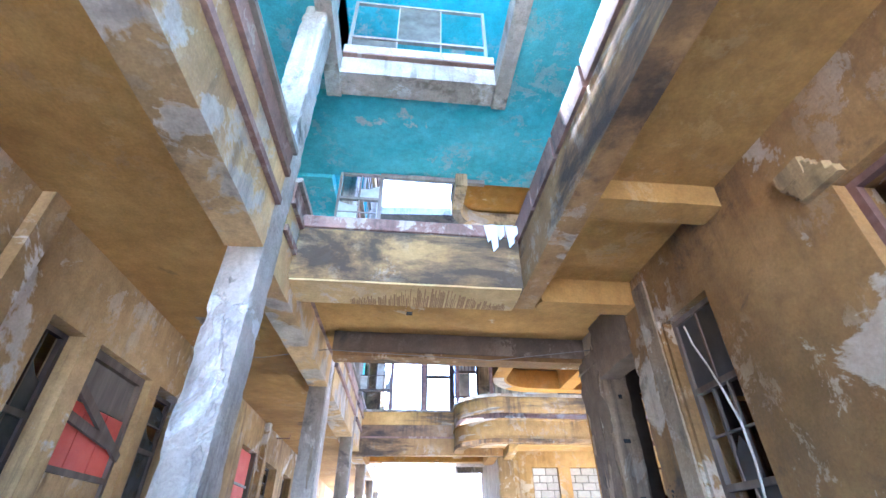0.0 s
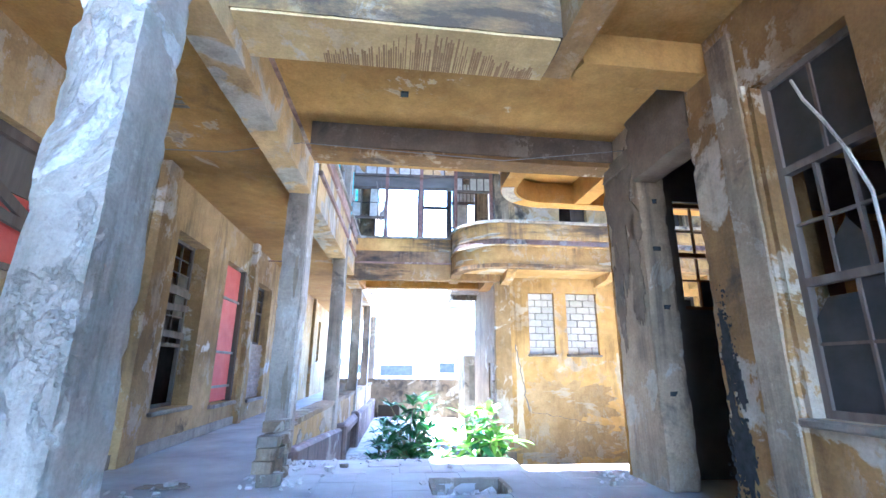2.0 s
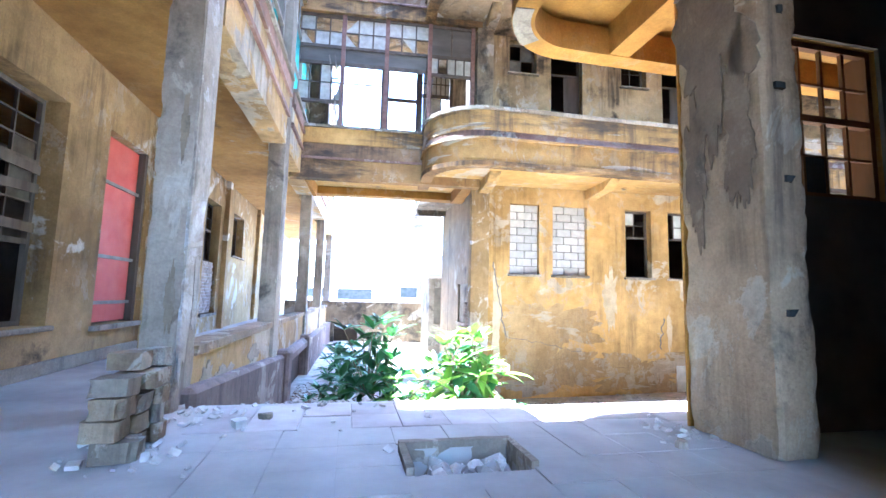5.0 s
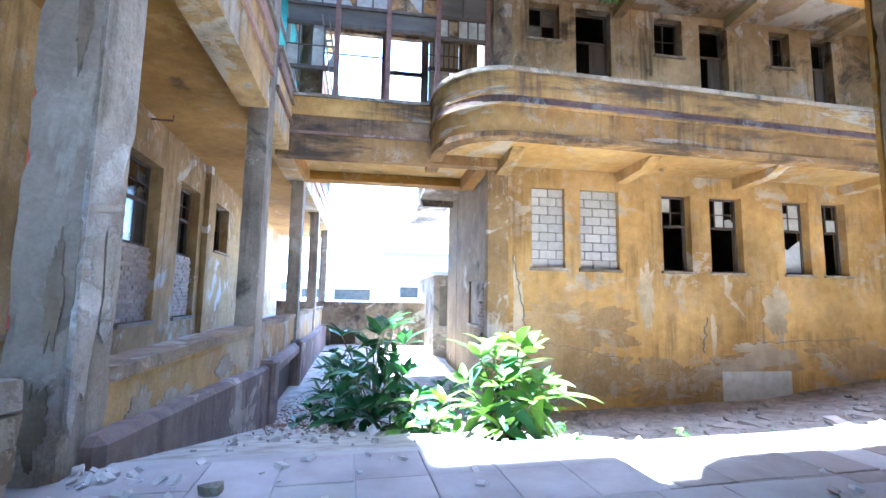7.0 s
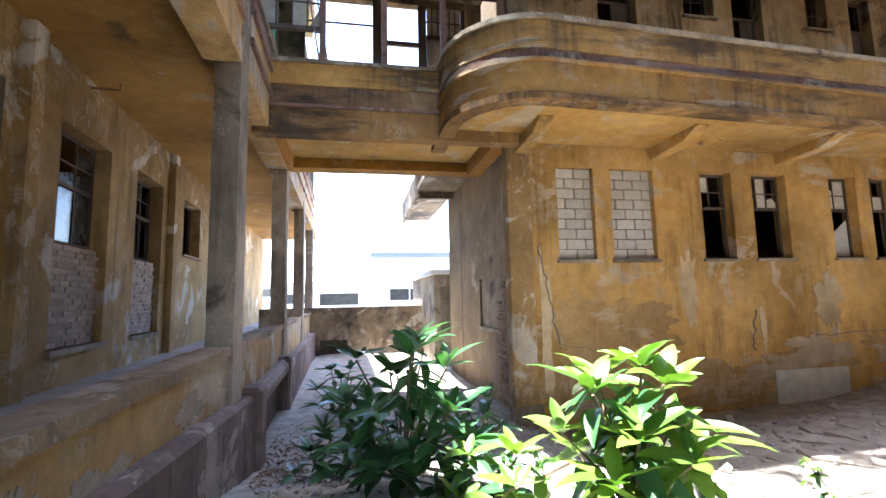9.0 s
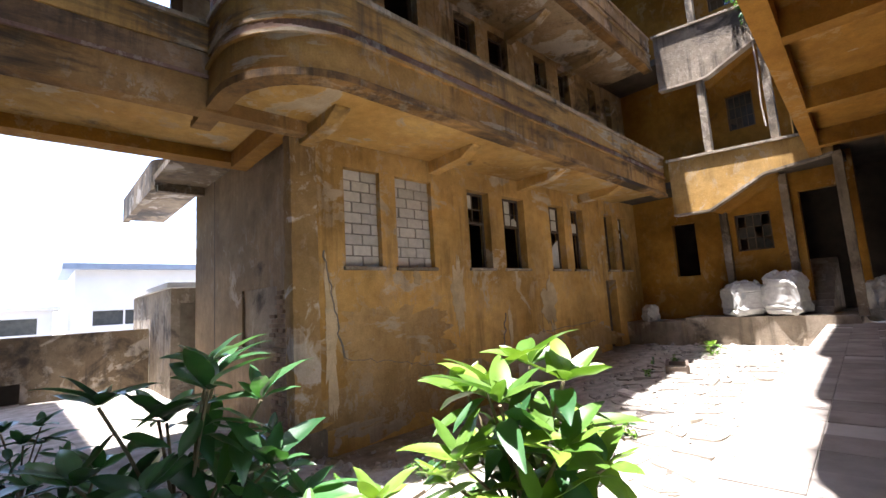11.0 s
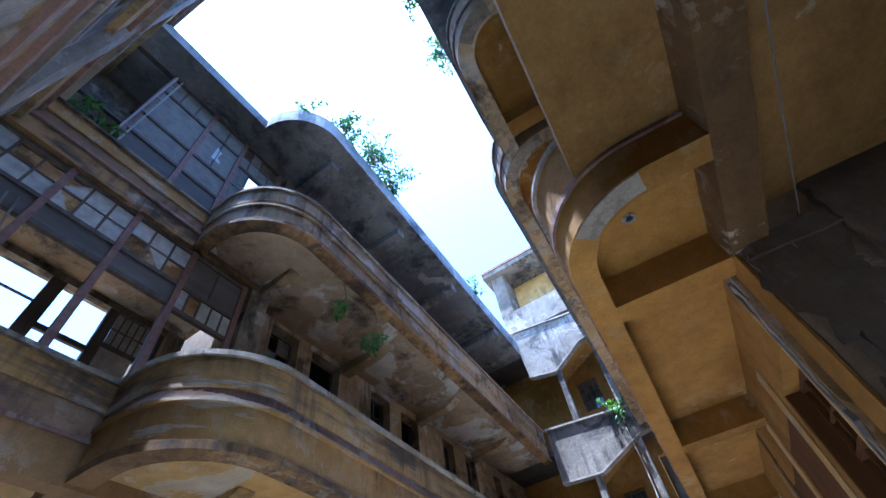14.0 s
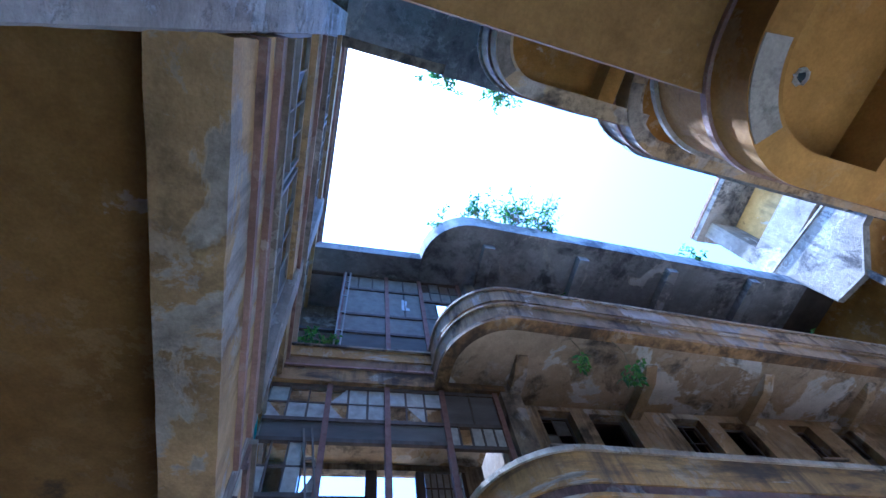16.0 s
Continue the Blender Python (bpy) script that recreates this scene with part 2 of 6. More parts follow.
def box(bm, x0, y0, z0, x1, y1, z1, m=None):
    vs = [bm.verts.new((x, y, z)) for z in (z0, z1) for x, y in ((x0, y0), (x1, y0), (x1, y1), (x0, y1))]
    for f in ((3, 2, 1, 0), (4, 5, 6, 7), (0, 1, 5, 4), (1, 2, 6, 5), (2, 3, 7, 6), (3, 0, 4, 7)):
        bm.faces.new([vs[i] for i in f])
    if m is not None:
        bmesh.ops.transform(bm, matrix=m, verts=vs)
    return vs


def prism(bm, outline, z0, z1):
    """Upright prism over a closed plan outline given counter-clockwise."""
    lo = [bm.verts.new((x, y, z0)) for x, y in outline]
    hi = [bm.verts.new((x, y, z1)) for x, y in outline]
    n = len(outline)
    bm.faces.new(lo[::-1])
    bm.faces.new(hi)
    for i in range(n):
        bm.faces.new((lo[i], lo[(i + 1) % n], hi[(i + 1) % n], hi[i]))


def side_prism(bm, outline, y0, y1):
    """Prism along y over an outline in x and z."""
    a = [bm.verts.new((x, y0, z)) for x, z in outline]
    c = [bm.verts.new((x, y1, z)) for x, z in outline]
    n = len(outline)
    bm.faces.new(a)
    bm.faces.new(c[::-1])
    for i in range(n):
        bm.faces.new((a[(i + 1) % n], a[i], c[i], c[(i + 1) % n]))


def mesh(bm, name, material, bevel=0.0):
    if bevel:
        bmesh.ops.bevel(bm, geom=bm.edges[:], offset=bevel, segments=1, affect="EDGES", clamp_overlap=True)
    bmesh.ops.recalc_face_normals(bm, faces=bm.faces[:])
    me = bpy.data.meshes.new(name)
    bm.to_mesh(me)
    bm.free()
    me.materials.append(material)
    return me


def part(name, bm, material, parent, label="", bevel=0.0, m=None):
    ob = new(name, mesh(bm, name, material, bevel) if isinstance(bm, bmesh.types.BMesh) else bm)
    ob.parent = parent
    if m is not None:
        ob.matrix_basis = m
    if label:
        ob["label"] = label
    return ob


def thing(name, label, category, m=None, group="", kind=""):
    ob = new(name)
    ob.empty_display_size = 0.2
    ob.matrix_basis = m if m is not None else Matrix()
    return tagged(ob, label, category, group, kind)


def solid(name, bm, material, label, category, m=None, group="", kind="", bevel=0.0):
    ob = new(name, mesh(bm, name, material, bevel))
    ob.matrix_basis = m if m is not None else Matrix()
    return tagged(ob, label, category, group, kind)


def wall_mesh(bm, length, z0, z1, thick, openings=()):
    """A wall along x from 0 to length, its face at y=0 and its back at y=thick, with real holes."""
    xs = sorted({0, length, *[a for o in openings for a in o[:2] if 0 < a < length]})
    zs = sorted({z0, z1, *[a for o in openings for a in o[2:4] if z0 < a < z1]})
    hole = lambda i, k: any(o[0] <= (xs[i] + xs[i + 1]) / 2 <= o[1] and o[2] <= (zs[k] + zs[k + 1]) / 2 <= o[3] for o in openings) if 0 <= i < len(xs) - 1 and 0 <= k < len(zs) - 1 else True
    vs = {}

    def v(x, y, z):
        if (x, y, z) not in vs:
            vs[(x, y, z)] = bm.verts.new((x, y, z))
        return vs[(x, y, z)]

    for i in range(len(xs) - 1):
        for k in range(len(zs) - 1):
            if hole(i, k):
                continue
            a, b, c, d = xs[i], xs[i + 1], zs[k], zs[k + 1]
            bm.faces.new((v(a, 0, c), v(b, 0, c), v(b, 0, d), v(a, 0, d)))
            bm.faces.new((v(a, thick, d), v(b, thick, d), v(b, thick, c), v(a, thick, c)))
            if hole(i - 1, k):
                bm.faces.new((v(a, 0, c), v(a, 0, d), v(a, thick, d), v(a, thick, c)))
            if hole(i + 1, k):
                bm.faces.new((v(b, 0, d), v(b, 0, c), v(b, thick, c), v(b, thick, d)))
            if hole(i, k - 1):
                bm.faces.new((v(b, 0, c), v(a, 0, c), v(a, thick, c), v(b, thick, c)))
            if hole(i, k + 1):
                bm.faces.new((v(a, 0, d), v(b, 0, d), v(b, thick, d), v(a, thick, d)))


def wall(name, material, label, m, length, z0, z1, thick, openings=()):
    bm = bmesh.new()
    wall_mesh(bm, length, z0, z1, thick, openings)
    return solid(name, bm, material, label, "wall", m, kind="structure")


def arc(cx, cy, r, a0, a1, n=10):
    return [(cx + r * math.cos(radians(a0 + (a1 - a0) * i / n)), cy + r * math.sin(radians(a0 + (a1 - a0) * i / n))) for i in range(n + 1)]


# walls seen along x, facing -y; along v on the left corridor (facing +u): turned
def along_v(u, v):
    return ML @ pose(u, v, 0, 0, 0, 90)


def frand(a, b):
    return random.uniform(a, b)


def noisy_box(bm, x0, y0, z0, x1, y1, z1, step=0.12, amp=0.012, chips=0.0, seed=0.0):
    """A box cut into small faces and worn: uneven faces, arrises knocked back."""
    nx, ny, nz = (max(1, round((b - a) / step)) for a, b in ((x0, x1), (y0, y1), (z0, z1)))
    nx, ny, nz = min(nx, 40), min(ny, 40), min(nz, 220)
    vs = {}

    def v(i, j, k):
        if (i, j, k) in vs:
            return vs[(i, j, k)]
        p = Vector((x0 + (x1 - x0) * i / nx, y0 + (y1 - y0) * j / ny, z0 + (z1 - z0) * k / nz))
        edges = (i in (0, nx)) + (j in (0, ny)) + (k in (0, nz))
        q = p * 3 + Vector((seed, seed * 2, 0))
        d = noise.noise_vector(q) * amp + noise.noise_vector(q * 3.1) * amp * 0.6
        if edges >= 2:
            c = Vector(((x0 + x1) / 2, (y0 + y1) / 2, p.z))
            bite = 0.01 + chips * (0.6 * max(0.0, noise.noise(p * 2.2 + Vector((seed, 7, 3))) - 0.1) + 0.8 * max(0.0, noise.noise(p * 8.5 + Vector((seed, 1, 9))) - 0.12))
            d += (c - p).normalized() * bite if i in (0, nx) and j in (0, ny) else Vector()
        vs[(i, j, k)] = bm.verts.new(p + d)
        return vs[(i, j, k)]

    for i in range(nx):
        for j in range(ny):
            bm.faces.new((v(i, j, 0), v(i, j + 1, 0), v(i + 1, j + 1, 0), v(i + 1, j, 0)))
            bm.faces.new((v(i, j, nz), v(i + 1, j, nz), v(i + 1, j + 1, nz), v(i, j + 1, nz)))
    for i in range(nx):
        for k in range(nz):
            bm.faces.new((v(i, 0, k), v(i + 1, 0, k), v(i + 1, 0, k + 1), v(i, 0, k + 1)))
            bm.faces.new((v(i, ny, k), v(i, ny, k + 1), v(i + 1, ny, k + 1), v(i + 1, ny, k)))
    for j in range(ny):
        for k in range(nz):
            bm.faces.new((v(0, j, k), v(0, j, k + 1), v(0, j + 1, k + 1), v(0, j + 1, k)))
            bm.faces.new((v(nx, j, k), v(nx, j + 1, k), v(nx, j + 1, k + 1), v(nx, j, k + 1)))


def ring(bm, line, thick, z0, z1):
    """A wall that follows an open plan line, its outer face on the line, thick to the left of its direction."""
    pts = [Vector((*p, 0)) for p in line]
    inner = []
    for i, p in enumerate(pts):
        a = (p - pts[i - 1]).normalized() if i else (pts[1] - p).normalized()
        b = (pts[i + 1] - p).normalized() if i < len(pts) - 1 else a
        n = Vector((-(a.y + b.y), a.x + b.x, 0))
        n.normalize()
        inner.append(p + n * thick / max(0.5, n.dot(Vector((-a.y, a.x, 0)))))
    rows = [[bm.verts.new((p.x, p.y, z)) for p in src] for src, z in ((pts, z0), (pts, z1), (inner, z1), (inner, z0))]
    for i in range(len(pts) - 1):
        for r in range(4):
            s, t = rows[r], rows[(r + 1) % 4]
            bm.faces.new((s[i], s[i + 1], t[i + 1], t[i]))
    for i in (0, -1):
        bm.faces.new([r[i] for r in rows])


def pipe(bm, pts, r=0.012, n=6):
    rings = []
    for i, p in enumerate(pts):
        p = Vector(p)
        d = (Vector(pts[min(i + 1, len(pts) - 1)]) - Vector(pts[max(i - 1, 0)])).normalized()
        a = d.orthogonal().normalized()
        b = d.cross(a)
        rings.append([bm.verts.new(p + (a * math.cos(2 * math.pi * k / n) + b * math.sin(2 * math.pi * k / n)) * r) for k in range(n)])
    for s, t in zip(rings, rings[1:]):
        for k in range(n):
            bm.faces.new((s[k], s[(k + 1) % n], t[(k + 1) % n], t[k]))
    bm.faces.new(rings[0][::-1])
    bm.faces.new(rings[-1])


def bbox_part(name, parent, mat, dims, bevel=0.0, label=""):
    bm = bmesh.new()
    box(bm, *dims)
    return part(name, bm, mat, parent, label, bevel)


WINDOW_NO = [0]


def window(m, w, z0, z1, rows, cols, recess=0.18, mat=None, glass=0.6, sill=True, bars=None, label="", depth=0.06, sillmat=None):
    """A timber window in an opening that starts at x=0 and is w wide; m puts it on the wall's face.
    rows: heights of the transoms between z0 and z1; glass: share of panes still glazed."""
    mat = mat or WOOD
    WINDOW_NO[0] += 1
    ob = thing("window_%d" % WINDOW_NO[0], label or "old timber window with broken panes", "window", m, kind="structure")
    y0, y1, f = recess, recess + depth, 0.055
    bm = bmesh.new()
    box(bm, 0, y0, z0, f, y1, z1)
    box(bm, w - f, y0, z0, w, y1, z1)
    box(bm, f, y0, z0, w - f, y1, z0 + f)
    box(bm, f, y0, z1 - f, w - f, y1, z1)
    part("window_frame", bm, mat, ob)
    levels = [z0 + f, *rows, z1 - f]
    for z in rows:
        bbox_part("transom", ob, mat, (f, y0 - 0.005, z - 0.03, w - f, y1 + 0.005, z + 0.03))
    for k, (a, b) in enumerate(zip(levels, levels[1:])):
        nc, nr = (cols[k], 1) if isinstance(cols[k], int) else cols[k]
        for i in range(1, nc):
            x = f + (w - 2 * f) * i / nc
            bbox_part("muntin", ob, mat, (x - 0.012, y0 + 0.012, a, x + 0.012, y1 - 0.012, b))
        for j in range(1, nr):
            z = a + (b - a) * j / nr
            bbox_part("muntin", ob, mat, (f, y0 + 0.014, z - 0.011, w - f, y1 - 0.014, z + 0.011))
        for i in range(nc):
            for j in range(nr):
                if random.random() < (glass if isinstance(glass, float) or isinstance(glass, int) else glass[k]):
                    xa, xb = f + (w - 2 * f) * i / nc, f + (w - 2 * f) * (i + 1) / nc
                    za, zb = a + (b - a) * j / nr, a + (b - a) * (j + 1) / nr
                    bm = bmesh.new()
                    if random.random() < 0.35:
                        cut = frand(0.3, 0.8)
                        vs = [(xa, za), (xb, za), (xb, za + (zb - za) * cut), (xa + (xb - xa) * frand(0.3, 0.7), za + (zb - za) * frand(0.3, 0.9)), (xa, za + (zb - za) * frand(0.4, 1.0))]
                    else:
                        vs = [(xa, za), (xb, za), (xb, zb), (xa, zb)]
                    ya = (y0 + y1) / 2
                    side_prism(bm, vs, ya - 0.002, ya + 0.002)
                    part("pane", bm, GLASSOLD if bars is None else bars, ob)
    if sill:
        bbox_part("window_sill", ob, sillmat or GREY, (-0.06, -0.07, z0 - 0.06, w + 0.06, recess + 0.03, z0 - 0.002), 0.012)
    return ob


GLASSOLD = plain("grimy_window_glass", (0.075, 0.068, 0.053), (0.15, 0.138, 0.11), 5, 0.7, bump=0.05)
PANEWHITE = plain("frosted_dusty_glass", (0.40, 0.41, 0.38), (0.60, 0.60, 0.55), 5, 0.35, bump=0.02)

# ---- ground ----
def ground_z(x, y):
    """Yard level: dips along the facade; a worn cement ramp leads down to it from the hall."""
    z = -1.12 + 0.038 * min(max(x - 0.5, 0), 10)
    if abs(x) < 25 and 10 < y < 40:
        z -= 0.3 * min(max((y - 17) / 2.5, 0), 1) * min(max((8.5 - x) / 3, 0), 1) * min(max(x + 1.3, 0), 1)
        p = ML_INV @ Vector((x, y, 0))
        if p.y > 1.3:
            ramp_z = -.02 - .235 * max(p.y - 1.5, 0) - .2 * min(max((p.x - .9) / .4, 0), 1)
            z += max(0, ramp_z - z) * min(max((3.8 - p.x) / 1.8, 0), 1)
        z += (0.035 * noise.noise(Vector((x * 0.6, y * 0.6, 0))) + 0.012 * noise.noise(Vector((x * 2.5, y * 2.5, 4)))) * (1 if p.y > 2.2 else .3)
    return z


gx = [-900, -200, -60, -25] + [-14 + 0.35 * i for i in range(82)] + [25, 60, 200, 900]
gy = [-900, -200, -40, 0, 10] + [12.6 + 0.35 * i for i in range(52)] + [34, 40, 60, 120, 300, 900]
bm = bmesh.new()
grid = [[bm.verts.new((x, y, ground_z(x, y))) for x in gx] for y in gy]
for j in range(len(gy) - 1):
    for i in range(len(gx) - 1):
        bm.faces.new((grid[j][i], grid[j][i + 1], grid[j + 1][i + 1], grid[j + 1][i]))
solid("ground", bm, GROUND, "pale dusty courtyard ground strewn with rubble", "ground", kind="structure")

# ---- hall floor, terrace and corridor floor ----
HU0, HU1, HV0, HV1 = 0.15, 0.88, -0.36, 0.10
bm = bmesh.new()
for d in ((-1.75, -12.5, 7.5, HV0), (-1.75, HV1, 1.3, 1.5), (1.3, HV1, 14.2, .5), (-1.75, HV0, HU0, HV1), (HU1, HV0, 7.5, HV1), (-3.76, -12.5, -1.75, 1.2), (7.5, -1.5, 14.2, HV1)):
    box(bm, d[0], d[1], -1.3, d[2], d[3], -0.012)
box(bm, 1.3, .5, -1.3, 14.2, 1.88, -.185)
prism(bm, [(-3.76, 1.2), (skew(-1.95, 1.2), 1.2), (skew(-1.95, 24), 24), (-3.76, 24)], -1.3, -.012)
floor = solid("floor", bm, FLOOR, "dusty grey hall floor with loose worn tiles", "floor", ML, kind="structure")
bm = bmesh.new()
box(bm, HU0 - 0.3, HV0 - 0.3, -1.25, HU1 + 0.3, HV1 + 0.3, -0.2)
pit = thing("drain_pit", "open square drain pit full of rubble in the floor", "drain", ML)
part("pit_bottom", bm, RUBBLE, pit)
for d in ((HU0 - 0.05, HV1, HU1 + 0.05, HV1 + 0.06), (HU0 - 0.05, HV0, HU0, HV1), (HU1, HV0, HU1 + 0.05, HV1)):
    bm = bmesh.new()
    noisy_box(bm, d[0], d[1], -0.4, d[2], d[3], 0.035, 0.06, 0.006)
    part("rim", bm, GREY, pit)
for k in range(34):
    bm = bmesh.new()
    noisy_box(bm, -0.07, -0.05, -0.04, 0.07, 0.05, 0.04, 0.05, 0.02, seed=k)
    part("rubble_lump", bm, RUBBLE, pit, m=pose(frand(HU0 + .08, HU1 - .08), frand(HV0 + .06, HV1 - .06), -0.18 + frand(0, .09), frand(0, 60), frand(0, 60), frand(0, 360)))

# ---- courtyard facade (ochre block) ----
W_OPEN = [(0, .77), (1.13, 2.06), (3.13, 3.86), (4.35, 5.2), (6.31, 7.02), (7.40, 8.07), (9.36, 9.9), (10.3, 10.9), (12.05, 12.8)]
U_OPEN = [(-.05, .69, 6.93, 7.82), (1.09, 1.97, 4.6, 7.79), (3.09, 3.83, 6.83, 7.78), (4.29, 5.06, 4.6, 7.73), (6.24, 6.82, 6.83, 7.75), (7.44, 8.06, 4.6, 7.72), (9.17, 9.65, 6.8, 7.64), (10.3, 10.69, 4.6, 7.6)]
T_OPEN = [(a, b, c + 4.1, d + 4.1) for a, b, c, d in U_OPEN]
X0 = -0.85
SILL, HEAD = 1.64, 3.42
ops = [(a - X0, b - X0, SILL, HEAD) for a, b in W_OPEN] + [(a - X0, b - X0, c, d) for a, b, c, d in U_OPEN + T_OPEN] + [(9.08 - X0, 9.74 - X0, -1.0, 1.32)]
wall("wall_facade", OCHRE, "weathered ochre plaster courtyard facade with cracks and bare patches", pose(X0, 20, 0), 14.6, -1.7, 4.0, .34, [o for o in ops if o[3] < 4])
wall("wall_facade_upper", SOOTY, "soot-stained upper facade with flaking grey-brown plaster", pose(X0, 20, 0), 14.6, 4.0, 12.4, .34, [o for o in ops if o[2] > 4])
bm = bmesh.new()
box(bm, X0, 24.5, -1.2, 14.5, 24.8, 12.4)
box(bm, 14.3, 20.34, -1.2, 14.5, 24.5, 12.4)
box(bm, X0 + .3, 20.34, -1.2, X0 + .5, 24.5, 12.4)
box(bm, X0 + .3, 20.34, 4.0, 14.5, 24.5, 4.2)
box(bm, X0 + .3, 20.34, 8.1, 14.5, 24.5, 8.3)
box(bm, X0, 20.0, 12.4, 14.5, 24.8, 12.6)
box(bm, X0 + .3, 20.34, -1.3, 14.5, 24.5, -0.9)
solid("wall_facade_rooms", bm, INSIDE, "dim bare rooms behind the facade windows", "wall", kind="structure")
for n, (a, b) in enumerate(W_OPEN):
    m = pose(a, 20, 0)
    w = b - a
    if n < 2:
        WINDOW_NO[0] += 1
        ob = thing("window_%d" % WINDOW_NO[0], "window opening walled up with grey concrete blocks", "window", m, kind="structure")
        bbox_part("mortar", ob, MORTAR, (0, .135, SILL, w, .3, HEAD))
        rows = 9
        hh = (HEAD - SILL) / rows
        for r in range(rows):
            x = (-.2 if r % 2 else 0) + (-0.05 if n else 0.02)
            while x < w:
                xa, xb = max(0.004, x), min(w - 0.004, x + .385)
                if xb - xa > .04:
                    j = frand(-.006, .008)
                    bbox_part("block", ob, BLOCK, (xa + .007, .10 + j, SILL + r * hh + .008, xb - .007, .2, SILL + (r + 1) * hh - .008), .008)
                x += .395
        bbox_part("window_sill", ob, GREY, (-.05, -.06, SILL - .07, w + .05, .12, SILL - .002), .012)
    else:
        mid = SILL + (HEAD - SILL) * .60
        ob = window(m, w, SILL, HEAD, [mid], [1, (2 if w < .8 else 3, 2)], recess=.2, glass=(.06, .55), bars=PANEWHITE, label="tall sash window with missing panes in a deep reveal")
for n, (a, b, c, d) in enumerate(U_OPEN):
    if n % 2 == 0:
        window(pose(a, 20, 0), b - a, c, d, [], [(2, 2)], recess=.2, glass=.3, label="small dark upper window with broken panes")
    else:
        ob = thing("door_%d" % (n // 2 + 1), "tall weathered balcony door with a dark open leaf", "door", pose(a, 20, 0), kind="structure")
        w = b - a
        for q in ((0, .2, c, .06, .27, d), (w - .06, .2, c, w, .27, d), (.06, .2, d - .07, w - .06, .27, d)):
            bbox_part("frame", ob, WOOD, q)
        bbox_part("transom", ob, WOOD, (.06, .2, d - .75, w - .06, .26, d - .69))
        bbox_part("leaf", ob, WOOD, (w * .5, .22, c, w - .06, .26, d - .75))
ob = thing("door_9", "dark low doorway with worn plaster jambs", "door", pose(9.08, 20, 0), kind="structure")
bbox_part("leaf", ob, WOOD, (.02, .25, -.95, .64, .29, 1.3))
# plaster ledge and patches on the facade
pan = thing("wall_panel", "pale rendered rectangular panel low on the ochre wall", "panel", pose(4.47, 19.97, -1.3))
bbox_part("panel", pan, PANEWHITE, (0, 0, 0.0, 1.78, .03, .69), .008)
bm = bmesh.new()
noisy_box(bm, -1.02, 19.9, -1.7, -.55, 20.2, 3.86, .12, .01, .05, 3)
cpier = solid("corner_pier", bm, HALL, "cracked bare plaster corner pier of the facade", "pier")
bm = bmesh.new()
noisy_box(bm, -1.06, 19.86, -1.7, -.5, 20.1, -.95, .1, .014, .06, 9)
part("footing", bm, GREY, cpier)


def cracked(name, pts, r, label):
    bm = bmesh.new()
    pipe(bm, pts, r, 4)
    return solid(name, bm, MORTAR, label, "crack", kind="structure")


def wander(a, b, n, amp, axis):
    out = []
    for i in range(n + 1):
        p = Vector(a).lerp(Vector(b), i / n)
        d = amp * noise.noise(Vector((i * .9, sum(a), 2))) + amp * .5 * frand(-1, 1)
        p[axis] += d
        out.append(p)
    return out


cracked("crack", wander((-.42, 19.995, 1.9), (-.1, 19.995, .1), 18, .06, 0), .019, "long jagged crack down the facade corner")
cracked("crack", wander((4.15, 19.998, .6), (4.05, 19.998, -.2), 10, .05, 0), .018, "short dark crack below the windows")
cracked("crack", wander((5.0, 19.998, .0), (8.2, 19.998, .12), 24, .05, 2), .011, "ragged horizontal crack across the ochre wall")
cracked("crack", wander((-.1, 19.998, .1), (2.0, 19.998, -.3), 16, .06, 2), .008, "thin diagonal crack over bare plaster")


def front(x):
    return 17.78 + .045 * (x + 1.5)


def tray(name, z0, z1, label, lower, upper, under, y_shift=0.0):
    """A balcony with rounded end: edge beam, stripe, parapet, lip, slab and floor."""
    ob = thing(name, label, "balcony")
    R = 1.25
    line = [(-2.32, 20.3)] + arc(-2.32 + R, front(-1) + R + y_shift, R, 180, 270, 14) + [(x, front(x) + y_shift) for x in (2, 5, 8, 10.15)]
    off = lambda d: [(-2.32 - d, 20.3)] + arc(-2.32 + R, front(-1) + R + y_shift, R + d, 180, 270, 14) + [(x, front(x) + y_shift - d) for x in (2, 5, 8, 10.15)]
    h = z1 - z0
    for nm, d, t, a, b, mt in (("edge_beam", .03, .26, 0, .08, STAINED), ("lower_band", 0, .22, .08, .44, lower), ("stripe_ledge", .045, .2, .44, .48, lower), ("stripe", -.02, .16, .48, .60, PINK), ("upper_band", .01, .18, .60, .94, upper), ("lip", .05, .26, .94, 1.0, PILLAR)):
        bm = bmesh.new()
        ring(bm, off(d)[::1], t, z0 + h * a, z0 + h * b)
        part(nm, bm, mt, ob)
    bm = bmesh.new()
    prism(bm, off(-.2)[1:] + [(10.15, 19.98), (-2.1, 19.98)], z0 + .16, z0 + .36)
    part("slab", bm, under, ob)
    return ob


